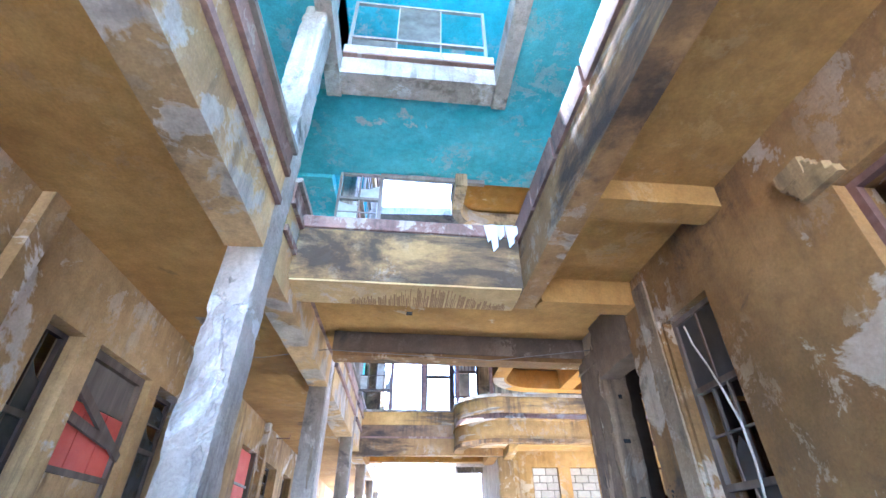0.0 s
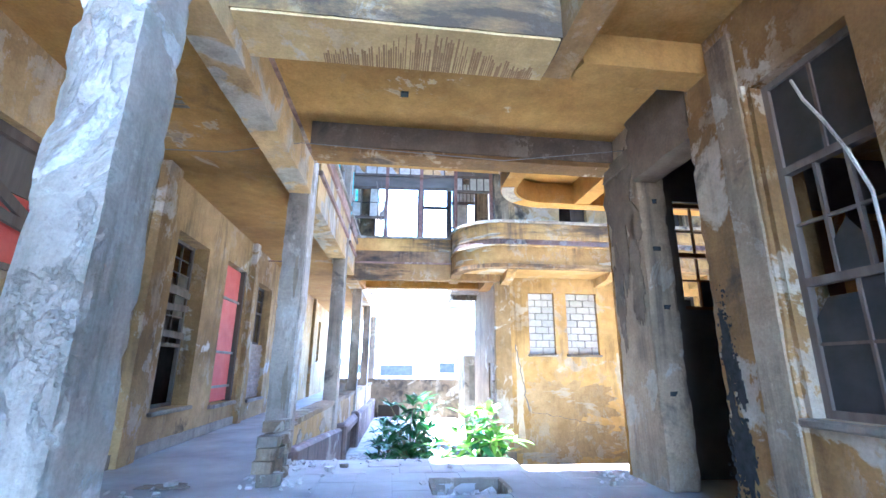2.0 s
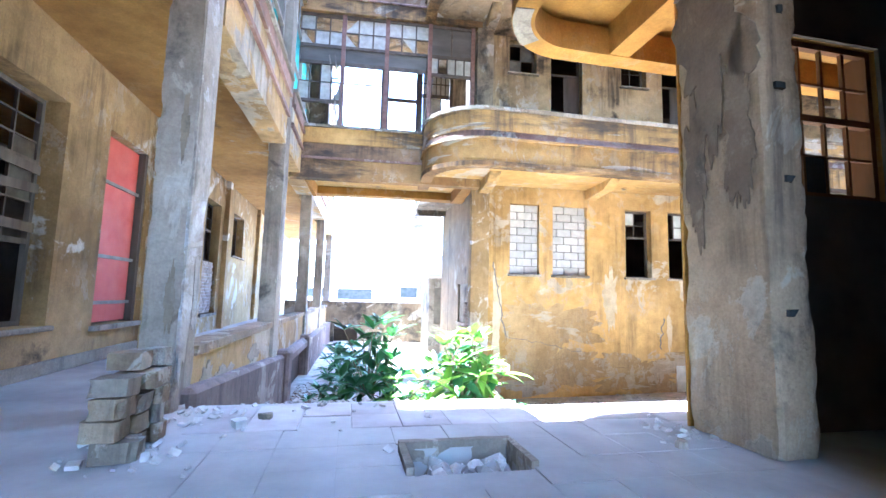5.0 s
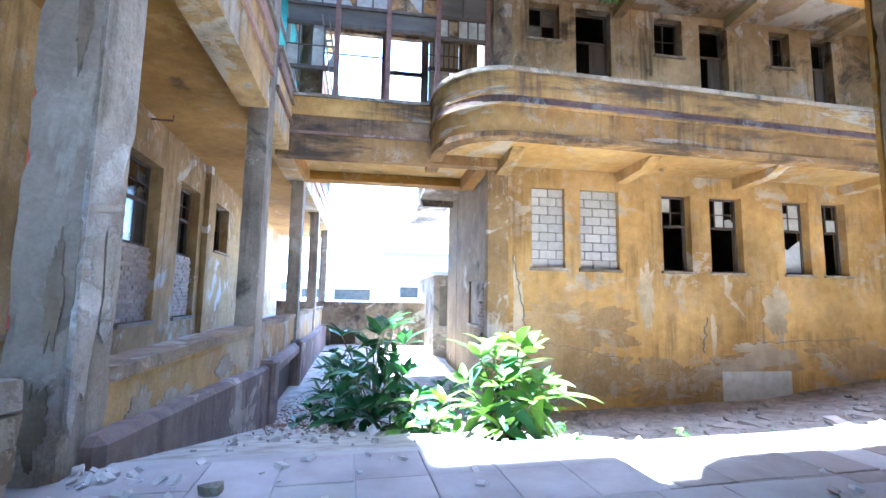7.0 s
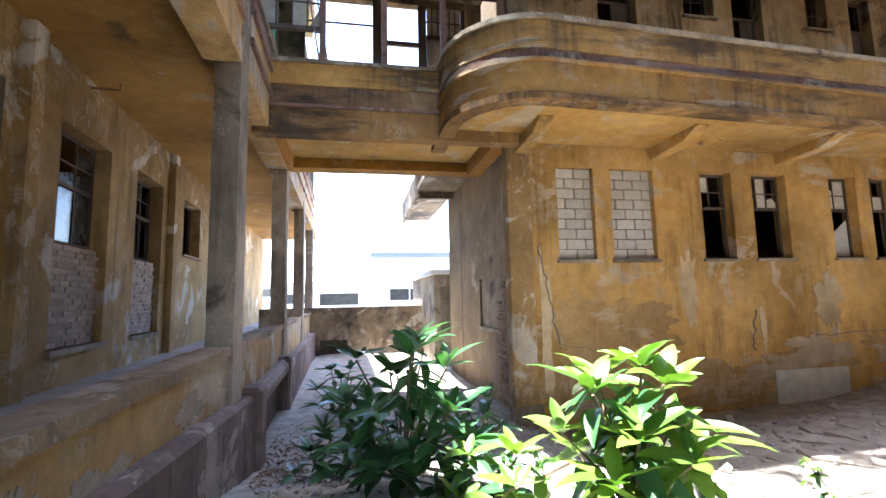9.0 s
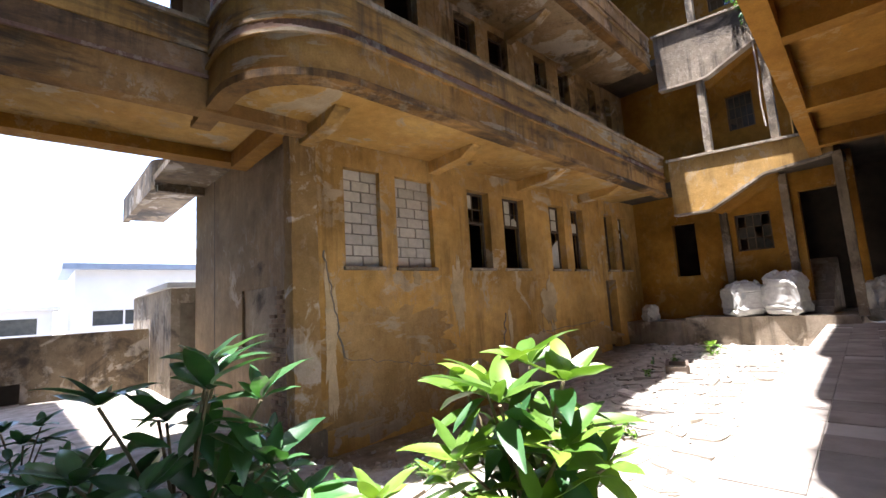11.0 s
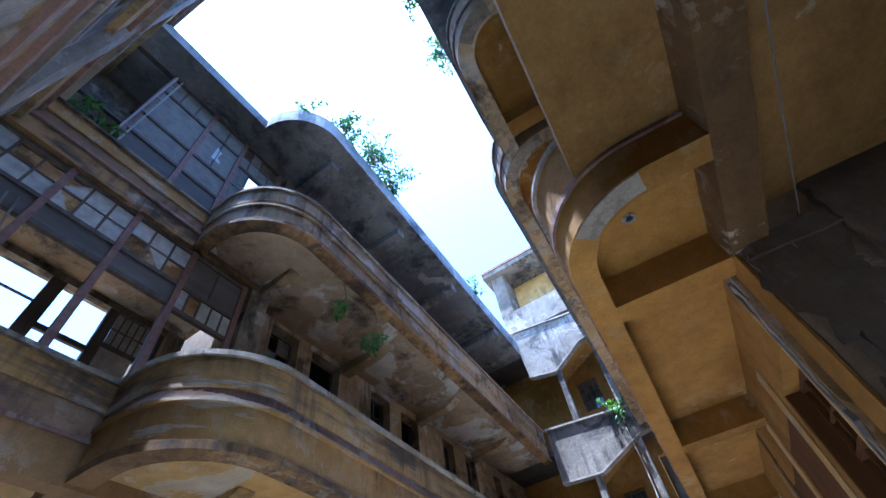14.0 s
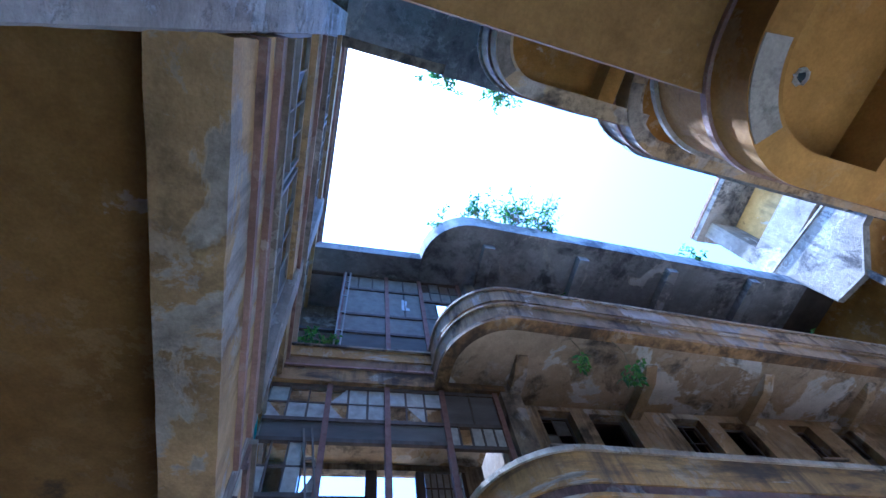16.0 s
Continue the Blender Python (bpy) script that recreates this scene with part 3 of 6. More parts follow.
SOFFITWORN = weathered("flaking_soffit", (0.44, 0.26, 0.075), (0.54, 0.36, 0.13), (0.35, 0.27, 0.17), (0.47, 0.38, 0.26), 0.60, 0.68, streak=0.0, offset=61)
SOOTFLAKE = weathered("sooty_flaking_soffit", (0.34, 0.25, 0.15), (0.45, 0.345, 0.225), (0.44, 0.40, 0.34), (0.58, 0.53, 0.46), 0.54, 0.585, streak=0.0, offset=67, stretch=(1, 1, 1))
BALC = weathered("grimy_balcony_plaster", (0.34, 0.183, 0.05), (0.46, 0.275, 0.088), (0.29, 0.215, 0.135), (0.45, 0.365, 0.25), 0.605, 0.575, (0.06, 0.043, 0.03), offset=101, streak=0.65, stretch=(0.35, 0.35, 1.8), pale=0.4)
tray("balcony", 3.70, 4.95, "long ochre concrete balcony with a rounded end and pink stripe", BALC, BALC, SOFFITWORN)
tray("balcony", 7.75, 8.85, "upper weathered concrete balcony with a rounded end and flaking soffit", SOOTY, SOOTY, SOOTFLAKE)
for x in (-.72, 2.15, 5.1, 8.0):
    for zt in (3.87, 7.92):
        bm = bmesh.new()
        m = pose(x, 20, zt, 0, 0, 90)
        side_prism(bm, [(0, -.26), (0, .0), (-1.3, .0), (-1.3, -.04), (-.95, -.2)], -.13, .13)
        bmesh.ops.transform(bm, matrix=Matrix.Translation((x, 20, zt)) @ Matrix.Rotation(radians(90), 4, "Z"), verts=bm.verts[:])
        solid("corbel", bm, OCHRE if zt < 5 else SOOTY, "tapered plaster bracket under the balcony", "bracket", group="brackets under the balcony", bevel=.01)
ROOFDARK = weathered("blackened_roof_slab", (0.23, 0.225, 0.225), (0.34, 0.33, 0.32), (0.27, 0.25, 0.23), (0.42, 0.39, 0.36), 0.61, 0.60, (0.045, 0.045, 0.05), offset=121)
SUNPINK = plain("sunlit_pink_plaster", (0.40, 0.29, 0.25), (0.56, 0.45, 0.40), 8, 0.9)
# Pale crescent: sunlight on the broken pink stripe, put into its colour.
bm = bmesh.new()
rng = random.Random(21)
for k in range(22):
    a0 = 184 + k * 2.7
    h = .125 * (1 - abs(k - 8) / 15) * rng.uniform(.75, 1.1) + .02
    ring(bm, arc(-2.32 + 1.25, front(-1) + 1.25, 1.238, a0, a0 + 2.7, 1), .06, 4.31, 4.31 + h)
solid("sunlit_stripe", bm, SUNPINK, "broken plaster on the pink stripe, painted pale as if sunlit", "plaster")
# roof slab with rounded end
bm = bmesh.new()
ln = [(-2.35, 19.9)] + arc(-1.1, front(-1) - .1 + 1.25, 1.25, 180, 270, 14) + [(10.2, front(10) - .1), (10.2, 20), ]
prism(bm, ln, 12.0, 12.35)
roof = solid("roof_slab", bm, ROOFDARK, "stained grey roof slab with a rounded corner", "roof")
bm = bmesh.new()
ring(bm, ln[:-1], .12, 12.35, 12.6)
part("roof_lip", bm, ROOFDARK, roof)
for x in (-.6, 2.2, 5.1, 8.0):
    bbox_part("roof_rib", roof, ROOFDARK, (x - .15, 18.2, 11.75, x + .15, 19.98, 11.995))

# ---- bridge over the gate ----
SOOTBAND = weathered("soot_blackened_band", (0.19, 0.115, 0.06), (0.27, 0.17, 0.09), (0.26, 0.19, 0.13), (0.36, 0.28, 0.20), 0.63, 0.55, (0.035, 0.028, 0.024), offset=211, streak=0.7, stretch=(0.5, 0.5, 1.5))
def band(z0, z1, label):
    ob = thing("bridge_band", label, "bridge")
    h = z1 - z0
    for nm, y, a, b, mt in (("lower_band", 19.5, 0, .36, STAINED), ("ledge", 19.46, .36, .40, PINK), ("middle_band", 19.5, .40, .66, SOOTBAND), ("upper_band", 19.47, .66, .95, BALC), ("lip", 19.42, .95, 1.0, DARKWALL)):
        bbox_part(nm, ob, mt, (-5.36, y, z0 + h * a, -2.24 if a else -.9, 19.75, z0 + h * b))
    bbox_part("slab", ob, SOFFITWORN, (-5.36, 19.75, z0 + (.46 if z0 < 5 else .1), -.45 if z0 < 5 else -.9, 23.0 if z0 < 5 else 20.7, z0 + (.7 if z0 < 5 else .3)))
    return ob


band(3.66, 4.92, "stained ochre bridge parapet spanning the gateway")
band(7.75, 8.72, "soot-stained upper bridge parapet with plants growing on it")
b = thing("gate_beams", "thick ochre beams under the gateway bridge", "beam")
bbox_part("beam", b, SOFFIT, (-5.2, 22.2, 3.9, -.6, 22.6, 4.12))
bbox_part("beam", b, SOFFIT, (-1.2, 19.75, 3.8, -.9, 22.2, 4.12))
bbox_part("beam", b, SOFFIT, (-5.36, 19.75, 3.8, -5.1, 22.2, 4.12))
bm = bmesh.new()
box(bm, -5.4, 18.9, 12.05, -2.2, 20.9, 12.4)
solid("bridge_roof", bm, ROOFDARK, "grey eave of the roof over the bridge", "roof")


def glazing(z0, z1, label, bays, ends=(-5.3, -.95)):
    """A timber glazed screen along the bridge front: bays of (x0, x1, [(z0, z1, cols, rows, share, material)])."""
    WINDOW_NO[0] += 1
    ob = thing("window_%d" % WINDOW_NO[0], label, "window", kind="structure")
    for x0, x1, cells in bays:
        bbox_part("post", ob, STEEL, (x1 - .05, 19.56, z0, x1 + .05, 19.68, z1))
        for a, b, nc, nr, share, mt in cells:
            bbox_part("rail", ob, WOOD, (x0, 19.58, b - .035, x1 - .05, 19.66, b + .035))
            for i in range(1, nc):
                x = x0 + (x1 - x0) * i / nc
                bbox_part("muntin", ob, WOOD, (x - .014, 19.6, a, x + .014, 19.64, b))
            for j in range(1, nr):
                z = a + (b - a) * j / nr
                bbox_part("muntin", ob, WOOD, (x0, 19.602, z - .012, x1 - .05, 19.638, z + .012))
            for i in range(nc):
                for j in range(nr):
                    if random.random() < share:
                        xa, xb = x0 + (x1 - x0) * i / nc + .02, x0 + (x1 - x0) * (i + 1) / nc - .02
                        za, zb = a + (b - a) * j / nr + .01, a + (b - a) * (j + 1) / nr - .01
                        bm = bmesh.new()
                        q = [(xa, za), (xb, za), (xb, zb), (xa, zb)]
                        if nc * nr > 3 and random.random() < .15:
                            q[random.randrange(4)] = ((xa + xb) / 2, (za + zb) / 2)
                        side_prism(bm, q, 19.615, 19.62)
                        part("pane", bm, mt, ob)
    return ob


GO = GLASSOLD
DUSTPANE = plain("dust_whitened_glass", (0.27, 0.245, 0.20), (0.45, 0.41, 0.345), 7, 0.6, bump=0.05)
GREYPANE = plain("grey_filmed_glass", (0.125, 0.105, 0.078), (0.20, 0.175, 0.135), 5, 0.7, bump=0.05)
SOOTBOARD = plain("sooty_board", (0.075, 0.066, 0.055), (0.14, 0.125, 0.105), 3, 0.85, stretch=(0.3, 1, 1))
GAP = (4.92, 6.5, 1, 1, 0, GO)
glazing(4.92, 7.75, "glazed timber screen with an open lower bay over the bridge", [
    (-5.3, -4.29, [(4.92, 5.55, 1, 1, 0, GO), (5.55, 6.5, 4, 2, .6, DUSTPANE), (6.5, 6.92, 1, 1, 1, SOOTBOARD), (6.92, 7.7, 3, 2, .6, DUSTPANE)]),
    (-4.29, -3.25, [GAP, (6.5, 6.92, 1, 1, 1, SOOTBOARD), (6.92, 7.7, 3, 2, 1, DUSTPANE)]),
    (-3.25, -2.2, [GAP, (6.5, 6.92, 1, 1, 1, SOOTBOARD), (6.92, 7.7, 3, 2, .68, DUSTPANE)]),
    (-2.2, -1.12, [(4.92, 6.45, 1, 1, 0, GO), (6.45, 6.92, 5, 1, .8, DUSTPANE), (6.92, 7.7, 2, 1, 1, SOOTBOARD)]),
])
glazing(8.72, 12.05, "broken glazed screen of the top floor with boarded panes", [
    (-5.3, -4.3, [(8.72, 9.45, 1, 1, 0, GO), (9.45, 12.0, 1, 1, 0, GO)]),
    (-4.3, -3.2, [(8.72, 9.45, 1, 1, 1, SOOTBOARD), (9.45, 10.15, 1, 1, 1, GREYPANE), (10.15, 11.3, 1, 1, 1, GREYPANE), (11.3, 12.0, 3, 1, .8, GREYPANE)]),
    (-3.2, -2.3, [(8.72, 9.45, 1, 1, 1, SOOTBOARD), (9.45, 10.15, 1, 1, 1, GREYPANE), (10.15, 11.3, 2, 1, 1, GREYPANE), (11.3, 12.0, 2, 1, .9, GREYPANE)]),
    (-2.3, -1.2, [(8.72, 11.0, 3, 3, .8, GO), (11.0, 12.0, 4, 2, .8, GREYPANE)]),
])
ob = thing("torn_paper", "torn white paper stuck on the top floor pane", "paper", pose(-2.84, 19.6, 10.5))
bm = bmesh.new()
side_prism(bm, [(0, 0), (.22, .0), (.2, .1), (.12, .14), (.16, .42), (.02, .5)], 0, .006)
part("sheet", bm, SACK, ob)
ob = thing("leaning_ladder", "slim pale ladder rails leaning in the top floor opening", "ladder", pose(-4.36, 19.45, 8.78, 0, 1, 0))
for q in ((0, 0, 0, .035, .035, 3.1), (.13, 0, 0, .165, .035, 3.1)):
    bbox_part("rail", ob, WOODPALE, q)
for k in range(4):
    bbox_part("rung", ob, WOODPALE, (.035, .008, .5 + k * .7, .13, .028, .53 + k * .7))
ob = thing("hanging_sash", "loose sash frame hanging in the open bridge bay", "sash", pose(-4.35, 19.55, 4.95, 0, -9, 0))
for q in ((0, 0, 0, .03, .03, 1.75), (.13, 0, 0, .16, .03, 1.75), (.03, 0, .5, .13, .03, .54), (.03, 0, 1.15, .13, .03, 1.19)):
    bbox_part("bar", ob, WOODMID, q)
# room behind the lower screen: ceiling, rear wall with its own open windows
bm = bmesh.new()
box(bm, -5.36, 19.75, 7.72, -.9, 22.0, 7.86)
solid("ceiling_bridge", bm, SOOTFLAKE, "peeling sooty ceiling of the bridge room", "ceiling", kind="structure")
wall("wall_bridge_rear", DARKWALL, "sooty rear wall of the bridge room with open windows", pose(-5.36, 21.6, 0), 4.46, 4.4, 7.72, .15, [(.45, 4.06, 4.75, 7.58)])
WINDOW_NO[0] += 1
ob = thing("window_%d" % WINDOW_NO[0], "wide rear window of the bridge room with dark sashes", "window", pose(-5.36, 21.6, 0), kind="structure")
for q in ((1.97, .02, 4.75, 2.2, .13, 7.58), (2.99, .02, 4.75, 3.17, .13, 7.58), (3.98, .02, 4.75, 4.06, .13, 7.58), (.45, .02, 4.75, .53, .13, 7.58)):
    bbox_part("post", ob, WOOD, q)
for q in ((2.2, .04, 6.6, 2.99, .11, 6.7), (2.2, .04, 5.2, 2.99, .11, 5.28), (3.17, .04, 6.8, 3.98, .11, 6.9), (3.17, .04, 5.9, 3.98, .11, 5.97), (.53, .04, 7.0, 1.97, .08, 7.03)):
    bbox_part("rail", ob, WOOD, q)
for i in range(1, 6):
    bbox_part("muntin", ob, WOOD, (3.17 + .135 * i - .014, .06, 6.9, 3.17 + .135 * i + .014, .09, 7.58))
bbox_part("muntin", ob, WOOD, (3.17, .062, 7.22, 3.98, .088, 7.25))
for i in range(6):
    for j in range(2):
        bbox_part("pane", ob, DUSTPANE, (3.186 + .135 * i, .072, 6.905 + .345 * j, 3.29 + .135 * i, .078, 7.215 + .355 * j))
bbox_part("pane", ob, DUSTPANE, (3.18, .072, 5.98, 3.75, .078, 6.79))
bm = bmesh.new()
box(bm, -5.36, 20.7, 8.1, -.9, 20.9, 12.05)
solid("wall_bridge_back", bm, DARKWALL, "sooty peeling wall behind the top floor windows", "wall", kind="structure")
# wall return between facade and screen
bm = bmesh.new()
noisy_box(bm, -1.02, 19.5, 3.9, -.6, 20.1, 12.0, .25, .008, 0, 5)
solid("wall_return", bm, DARKWALL, "dark stained wall return beside the bridge windows", "wall", kind="structure")

# ---- beyond the gate ----
wall("wall_gate_side", BROWNWALL, "stained plank-marked side wall of the gateway", pose(-.9, 26, 0, 0, 0, -88), 6.0, -1.3, 12, .3, [(3.15, 4.8, .27, 1.4)])
g = thing("window_40", "blind recessed panel in the gateway wall", "window", pose(-.9, 26, 0, 0, 0, -88), kind="structure")
bbox_part("panel", g, GREY, (3.15, .05, .27, 4.8, .1, 1.4))
bbox_part("window_sill", g, GREY, (3.1, -.05, .2, 4.85, .05, .268))
c = thing("rear_balcony", "grey rounded balcony beyond the gateway", "balcony")
bm = bmesh.new()
ring(bm, [(-.9, 25.2)] + arc(-1.6, 25.6, .4, 270, 180, 6) + [(-2.0, 30)], -.16, 4.02, 4.75)
part("parapet", bm, DARKWALL, c)
bbox_part("slab", c, DARKWALL, (-1.95, 25.3, 4.1, -.9, 30, 4.25))
bbox_part("edge_beam", c, DARKWALL, (-1.9, 25.22, 3.95, -.9, 25.4, 4.1))
# Unseen slab strip added to keep the sun off the gateway wall.
bbox_part("ledge", c, DARKWALL, (-2.0, 23.0, 4.15, -.5, 25.2, 4.3))
ob = thing("rear_block", "pale grey rear outbuilding with tall windows beyond the gateway", "building", pose(-1.25, 27, 0))
bm = bmesh.new()
wall_mesh(bm, 2.3, -1.4, 1.75, .2, [(.22, .62, -.1, 1.35), (.9, 1.3, -.1, 1.35)])
part("wall", bm, STUCCO, ob)
bbox_part("side_wall", ob, STUCCO, (0, .2, -1.4, .2, 6, 1.75))
bbox_part("roof", ob, WHITEWALL, (-.12, -.12, 1.75, 2.4, 6.1, 1.9), .01)
for x in (.22, .9):
    bbox_part("window", ob, GREYPANE, (x, .1, -.1, x + .4, .13, 1.35))
# Dark plaster here carries the shade that lies on the yard wall.
wall("wall_yard", DARKWALL, "low grey block yard wall with a dark hatch", pose(-7.4, 30, 0), 9, -1.3, .68, .25, [(2.2, 3.25, -1.25, -.55)])
bm = bmesh.new()
box(bm, -5.5, 30.3, -1.3, -3.9, 31, -.3)
solid("hatch_dark", bm, INSIDE, "dark hatch behind the yard wall", "hatch", kind="structure")


def white_house(x, y, w, d, z0, z1, label):
    ob = thing("white_building", label, "building", pose(x, y, 0))
    bm = bmesh.new()
    wall_mesh(bm, w, -1.2, z1, .2, [(w * .09, w * .42, z0, z0 + .75)])
    part("wall", bm, WHITEWALL, ob)
    bbox_part("side_wall", ob, WHITEWALL, (0, .2, -1.2, .2, d, z1))
    bbox_part("side_wall", ob, WHITEWALL, (w - .2, .2, -1.2, w, d, z1))
    bbox_part("roof", ob, plain("roof_edge_blue", (.16, .2, .26), (.2, .25, .32), 3, .6), (-.5, -.5, z1, w + .5, d, z1 + .3))
    win = bbox_part("window", ob, GLASSDARK, (w * .09, .1, z0, w * .42, .14, z0 + .75))
    bbox_part("mullion", win, WHITEWALL, (w * .24, .07, z0, w * .25, .11, z0 + .75))
    return ob


white_house(-2.5, 42, 8.5, 7, .85, 3.7, "white flat-roofed building with a long window behind the yard")
for x, y, w, h in ((-6.9, 44, 3.7, 1.8), (-10.5, 52, 3.2, 1.9), (-16, 60, 9, 2.6)):
    ob = thing("white_shed", "low white sheds far beyond the yard wall", "shed", pose(x, y, 0))
    bm = bmesh.new()
    wall_mesh(bm, w, -1.2, h, .2, [(.5, w - .6, h - 1.2, h - .4)])
    part("wall", bm, WHITEWALL, ob)
    bbox_part("roof", ob, WHITEWALL, (-.3, -.3, h, w + .3, 4, h + .18))
    bbox_part("window", ob, GLASSDARK, (.5, .08, h - 1.2, w - .6, .12, h - .4))

# ---- left corridor ----
WU = -3.75
LW = [(-2.52, -1.95, .6, 3.27), (-1.68, -.38, .1, 3.3), (-.15, .79, .58, 3.3), (1.88, 3.13, .57, 3.3), (4.1, 5.4, .5, 3.33), (6.38, 7.72, .45, 3.3), (8.68, 9.95, .45, 3.32), (11.3, 12.66, 2.1, 3.38), (16.5, 17.2, 1.5, 3.3)]
V0 = -12.5
wall("wall_corridor", HALL, "faded ochre corridor wall with peeling paint", along_v(WU, V0), 37, -.2, 4.2, .3, [(a - V0, b - V0, c, d) for a, b, c, d in LW])
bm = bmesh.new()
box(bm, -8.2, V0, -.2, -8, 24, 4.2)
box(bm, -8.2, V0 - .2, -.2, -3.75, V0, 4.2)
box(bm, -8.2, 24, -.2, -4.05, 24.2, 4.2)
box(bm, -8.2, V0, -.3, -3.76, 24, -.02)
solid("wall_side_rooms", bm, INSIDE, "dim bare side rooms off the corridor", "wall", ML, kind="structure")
for k, v in enumerate((-7.6, -3.35, 1.02, 5.55, 10.25, 14.6)):
    bm = bmesh.new()
    noisy_box(bm, WU, v, 0, WU + .13, v + (.42 if k == 2 else .24), 4.1, .2, .006)
    solid("pilaster", bm, HALL, "shallow worn pilaster on the corridor wall", "pilaster", ML, group="corridor pilasters")
bm = bmesh.new()
noisy_box(bm, WU + .002, -7, 0, WU + .045, 5.5, .16, .3, .008)
solid("baseboard", bm, GREY, "grey chipped skirting along the corridor wall", "skirting", ML, kind="structure")


def lwin(a):
    return ML @ pose(WU, a, 0, 0, 0, 90)


window(lwin(-2.52), .57, .6, 3.27, [2.45], [(2, 1), (2, 1)], glass=.9, mat=WOOD, bars=GLASSDARK, label="narrow dark timber window with a pale jamb")
ob = thing("door_10", "boarded doorway with red sheets and loose planks across", "door", lwin(-1.68), kind="structure")
for i in range(3):
    bbox_part("red_panel", ob, REDBOARD, (.05 + i * .42, .15, 2.1, .45 + i * .42, .17, 2.74))
bbox_part("lower_board", ob, HALL, (.06, .14, .1, 1.24, .17, 2.04), .004, "faded beige board")
for q in ((0, .1, .1, .06, .22, 3.3), (1.24, .1, .1, 1.3, .22, 3.3), (.06, .1, 3.2, 1.24, .22, 3.3), (.06, .1, 2.04, 1.24, .2, 2.1)):
    bbox_part("frame", ob, WOODBROWN, q)
for x, z, a, l in ((.62, 2.62, 24, .72), (.5, 2.5, 8, .5)):
    bm = bmesh.new()
    box(bm, -l, .06, -.05, l, .1, .05)
    part("loose_plank", bm, WOODBROWN, ob, "dark plank nailed aslant", m=pose(x, 0, z, 0, a, 0))
bbox_part("upper_board", ob, WOODMID, (.06, .17, 2.76, 1.24, .19, 3.2))
window(lwin(-.15), .94, .58, 3.3, [1.75, 2.55], [1, (2, 1), (2, 2)], recess=.22, glass=.8, bars=GLASSDARK, label="dark timber sash window deep in the corridor wall")
ob = window(lwin(1.88), 1.25, .57, 3.3, [1.55, 2.5], [1, (3, 2), (3, 3)], recess=.26, mat=WOODMID, glass=(0, .2, .35), bars=GLASSOLD, label="wrecked grey sash window with shards of glass")
for z, s in ((2.42, 2), (2.15, -3), (1.72, 1)):
    bm = bmesh.new()
    box(bm, -.58, 0, -.055, .58, .025, .055)
    part("nailed_board", bm, WOODMID, ob, "grey board nailed across", m=pose(.6, .19, z, 0, s, 0))
ob = thing("door_11", "doorway closed with four faded red sheet panels", "door", lwin(4.1), kind="structure")
zs = [.52, .82, 1.5, 2.6, 3.3]
for a, b in zip(zs, zs[1:]):
    bbox_part("red_panel", ob, REDBOARD, (.05, .10, a + .01, 1.15, .13, b - .01), .004)
for z in zs[1:-1]:
    bbox_part("batten", ob, WOODPALE, (.02, .07, z - .03, 1.22, .10, z + .02))
bbox_part("jamb", ob, WOOD, (1.2, .02, .5, 1.3, .2, 3.33))
bbox_part("window_sill", ob, GREY, (-.05, -.08, .43, 1.35, .1, .498))
for a, w in ((6.38, 1.34), (8.68, 1.27)):
    m = lwin(a)
    ob = window(m, w, 1.78, 3.3, [2.6], [(3, 1), (3, 2)], recess=.22, glass=.5, bars=GLASSDARK, sill=False, label="dark broken window above a brick infill")
    inf = thing("brick_infill", "old brick infill below the corridor window", "brickwork", m)
    bbox_part("mortar", inf, RUBBLE, (0, .13, .45, w, .28, 1.77))
    nb, nr = 6, 17
    bw, bh = w / nb, 1.32 / nr
    bm = bmesh.new()
    box(bm, -bw / 2 + .008, -.02, -bh / 2 + .007, bw / 2 - .008, .04, bh / 2 - .007)
    me = mesh(bm, "brick", BRICK)
    for r in range(nr):
        for i in range(nb):
            x = (i + .5) * bw + (bw * .25 if r % 2 else -bw * .25)
            part("brick", me, BRICK, inf, m=pose(min(max(x, bw / 2), w - bw / 2), .115 + frand(-.008, .012), .45 + (r + .5) * bh, 0, frand(-1, 1), 0))
    bbox_part("ledge", inf, GREY, (-.03, -.06, .38, w + .03, .13, .45))
window(lwin(11.3), 1.36, 2.1, 3.38, [], [(2, 1)], recess=.22, glass=.4, bars=GLASSDARK, label="square dark corridor window")
window(lwin(16.5), .7, 1.5, 3.3, [], [(1, 1)], recess=.22, glass=1, bars=GLASSDARK, label="far dark corridor window")
bm = bmesh.new()
pipe(bm, [(WU, 7.0, 4.0), (WU + .35, 7.0, 4.0), (WU + .35, 7.0, 4.12)], .018)
solid("wall_bracket", bm, STEEL, "small rusty iron bracket on the corridor wall", "bracket", ML)
cracked("wire", [ML @ Vector(p) for p in ((-3.7, .5, 4.0), (-2.6, .25, 3.9), (-1.6, 0, 3.97), (1.0, -.1, 3.85), (2.55, -.3, 4.0))], .006, "sagging thin wire under the hall ceiling")

# ceiling of the corridor
bm = bmesh.new()
prism(bm, [(WU, V0), (skew(-2.0, V0), V0), (skew(-2.0, 24), 24), (WU, 24)], 4.1, 4.4)
box(bm, -8.2, V0, 4.2, WU, 24, 4.4)
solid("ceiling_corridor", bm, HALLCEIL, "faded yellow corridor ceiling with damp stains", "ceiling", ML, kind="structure")
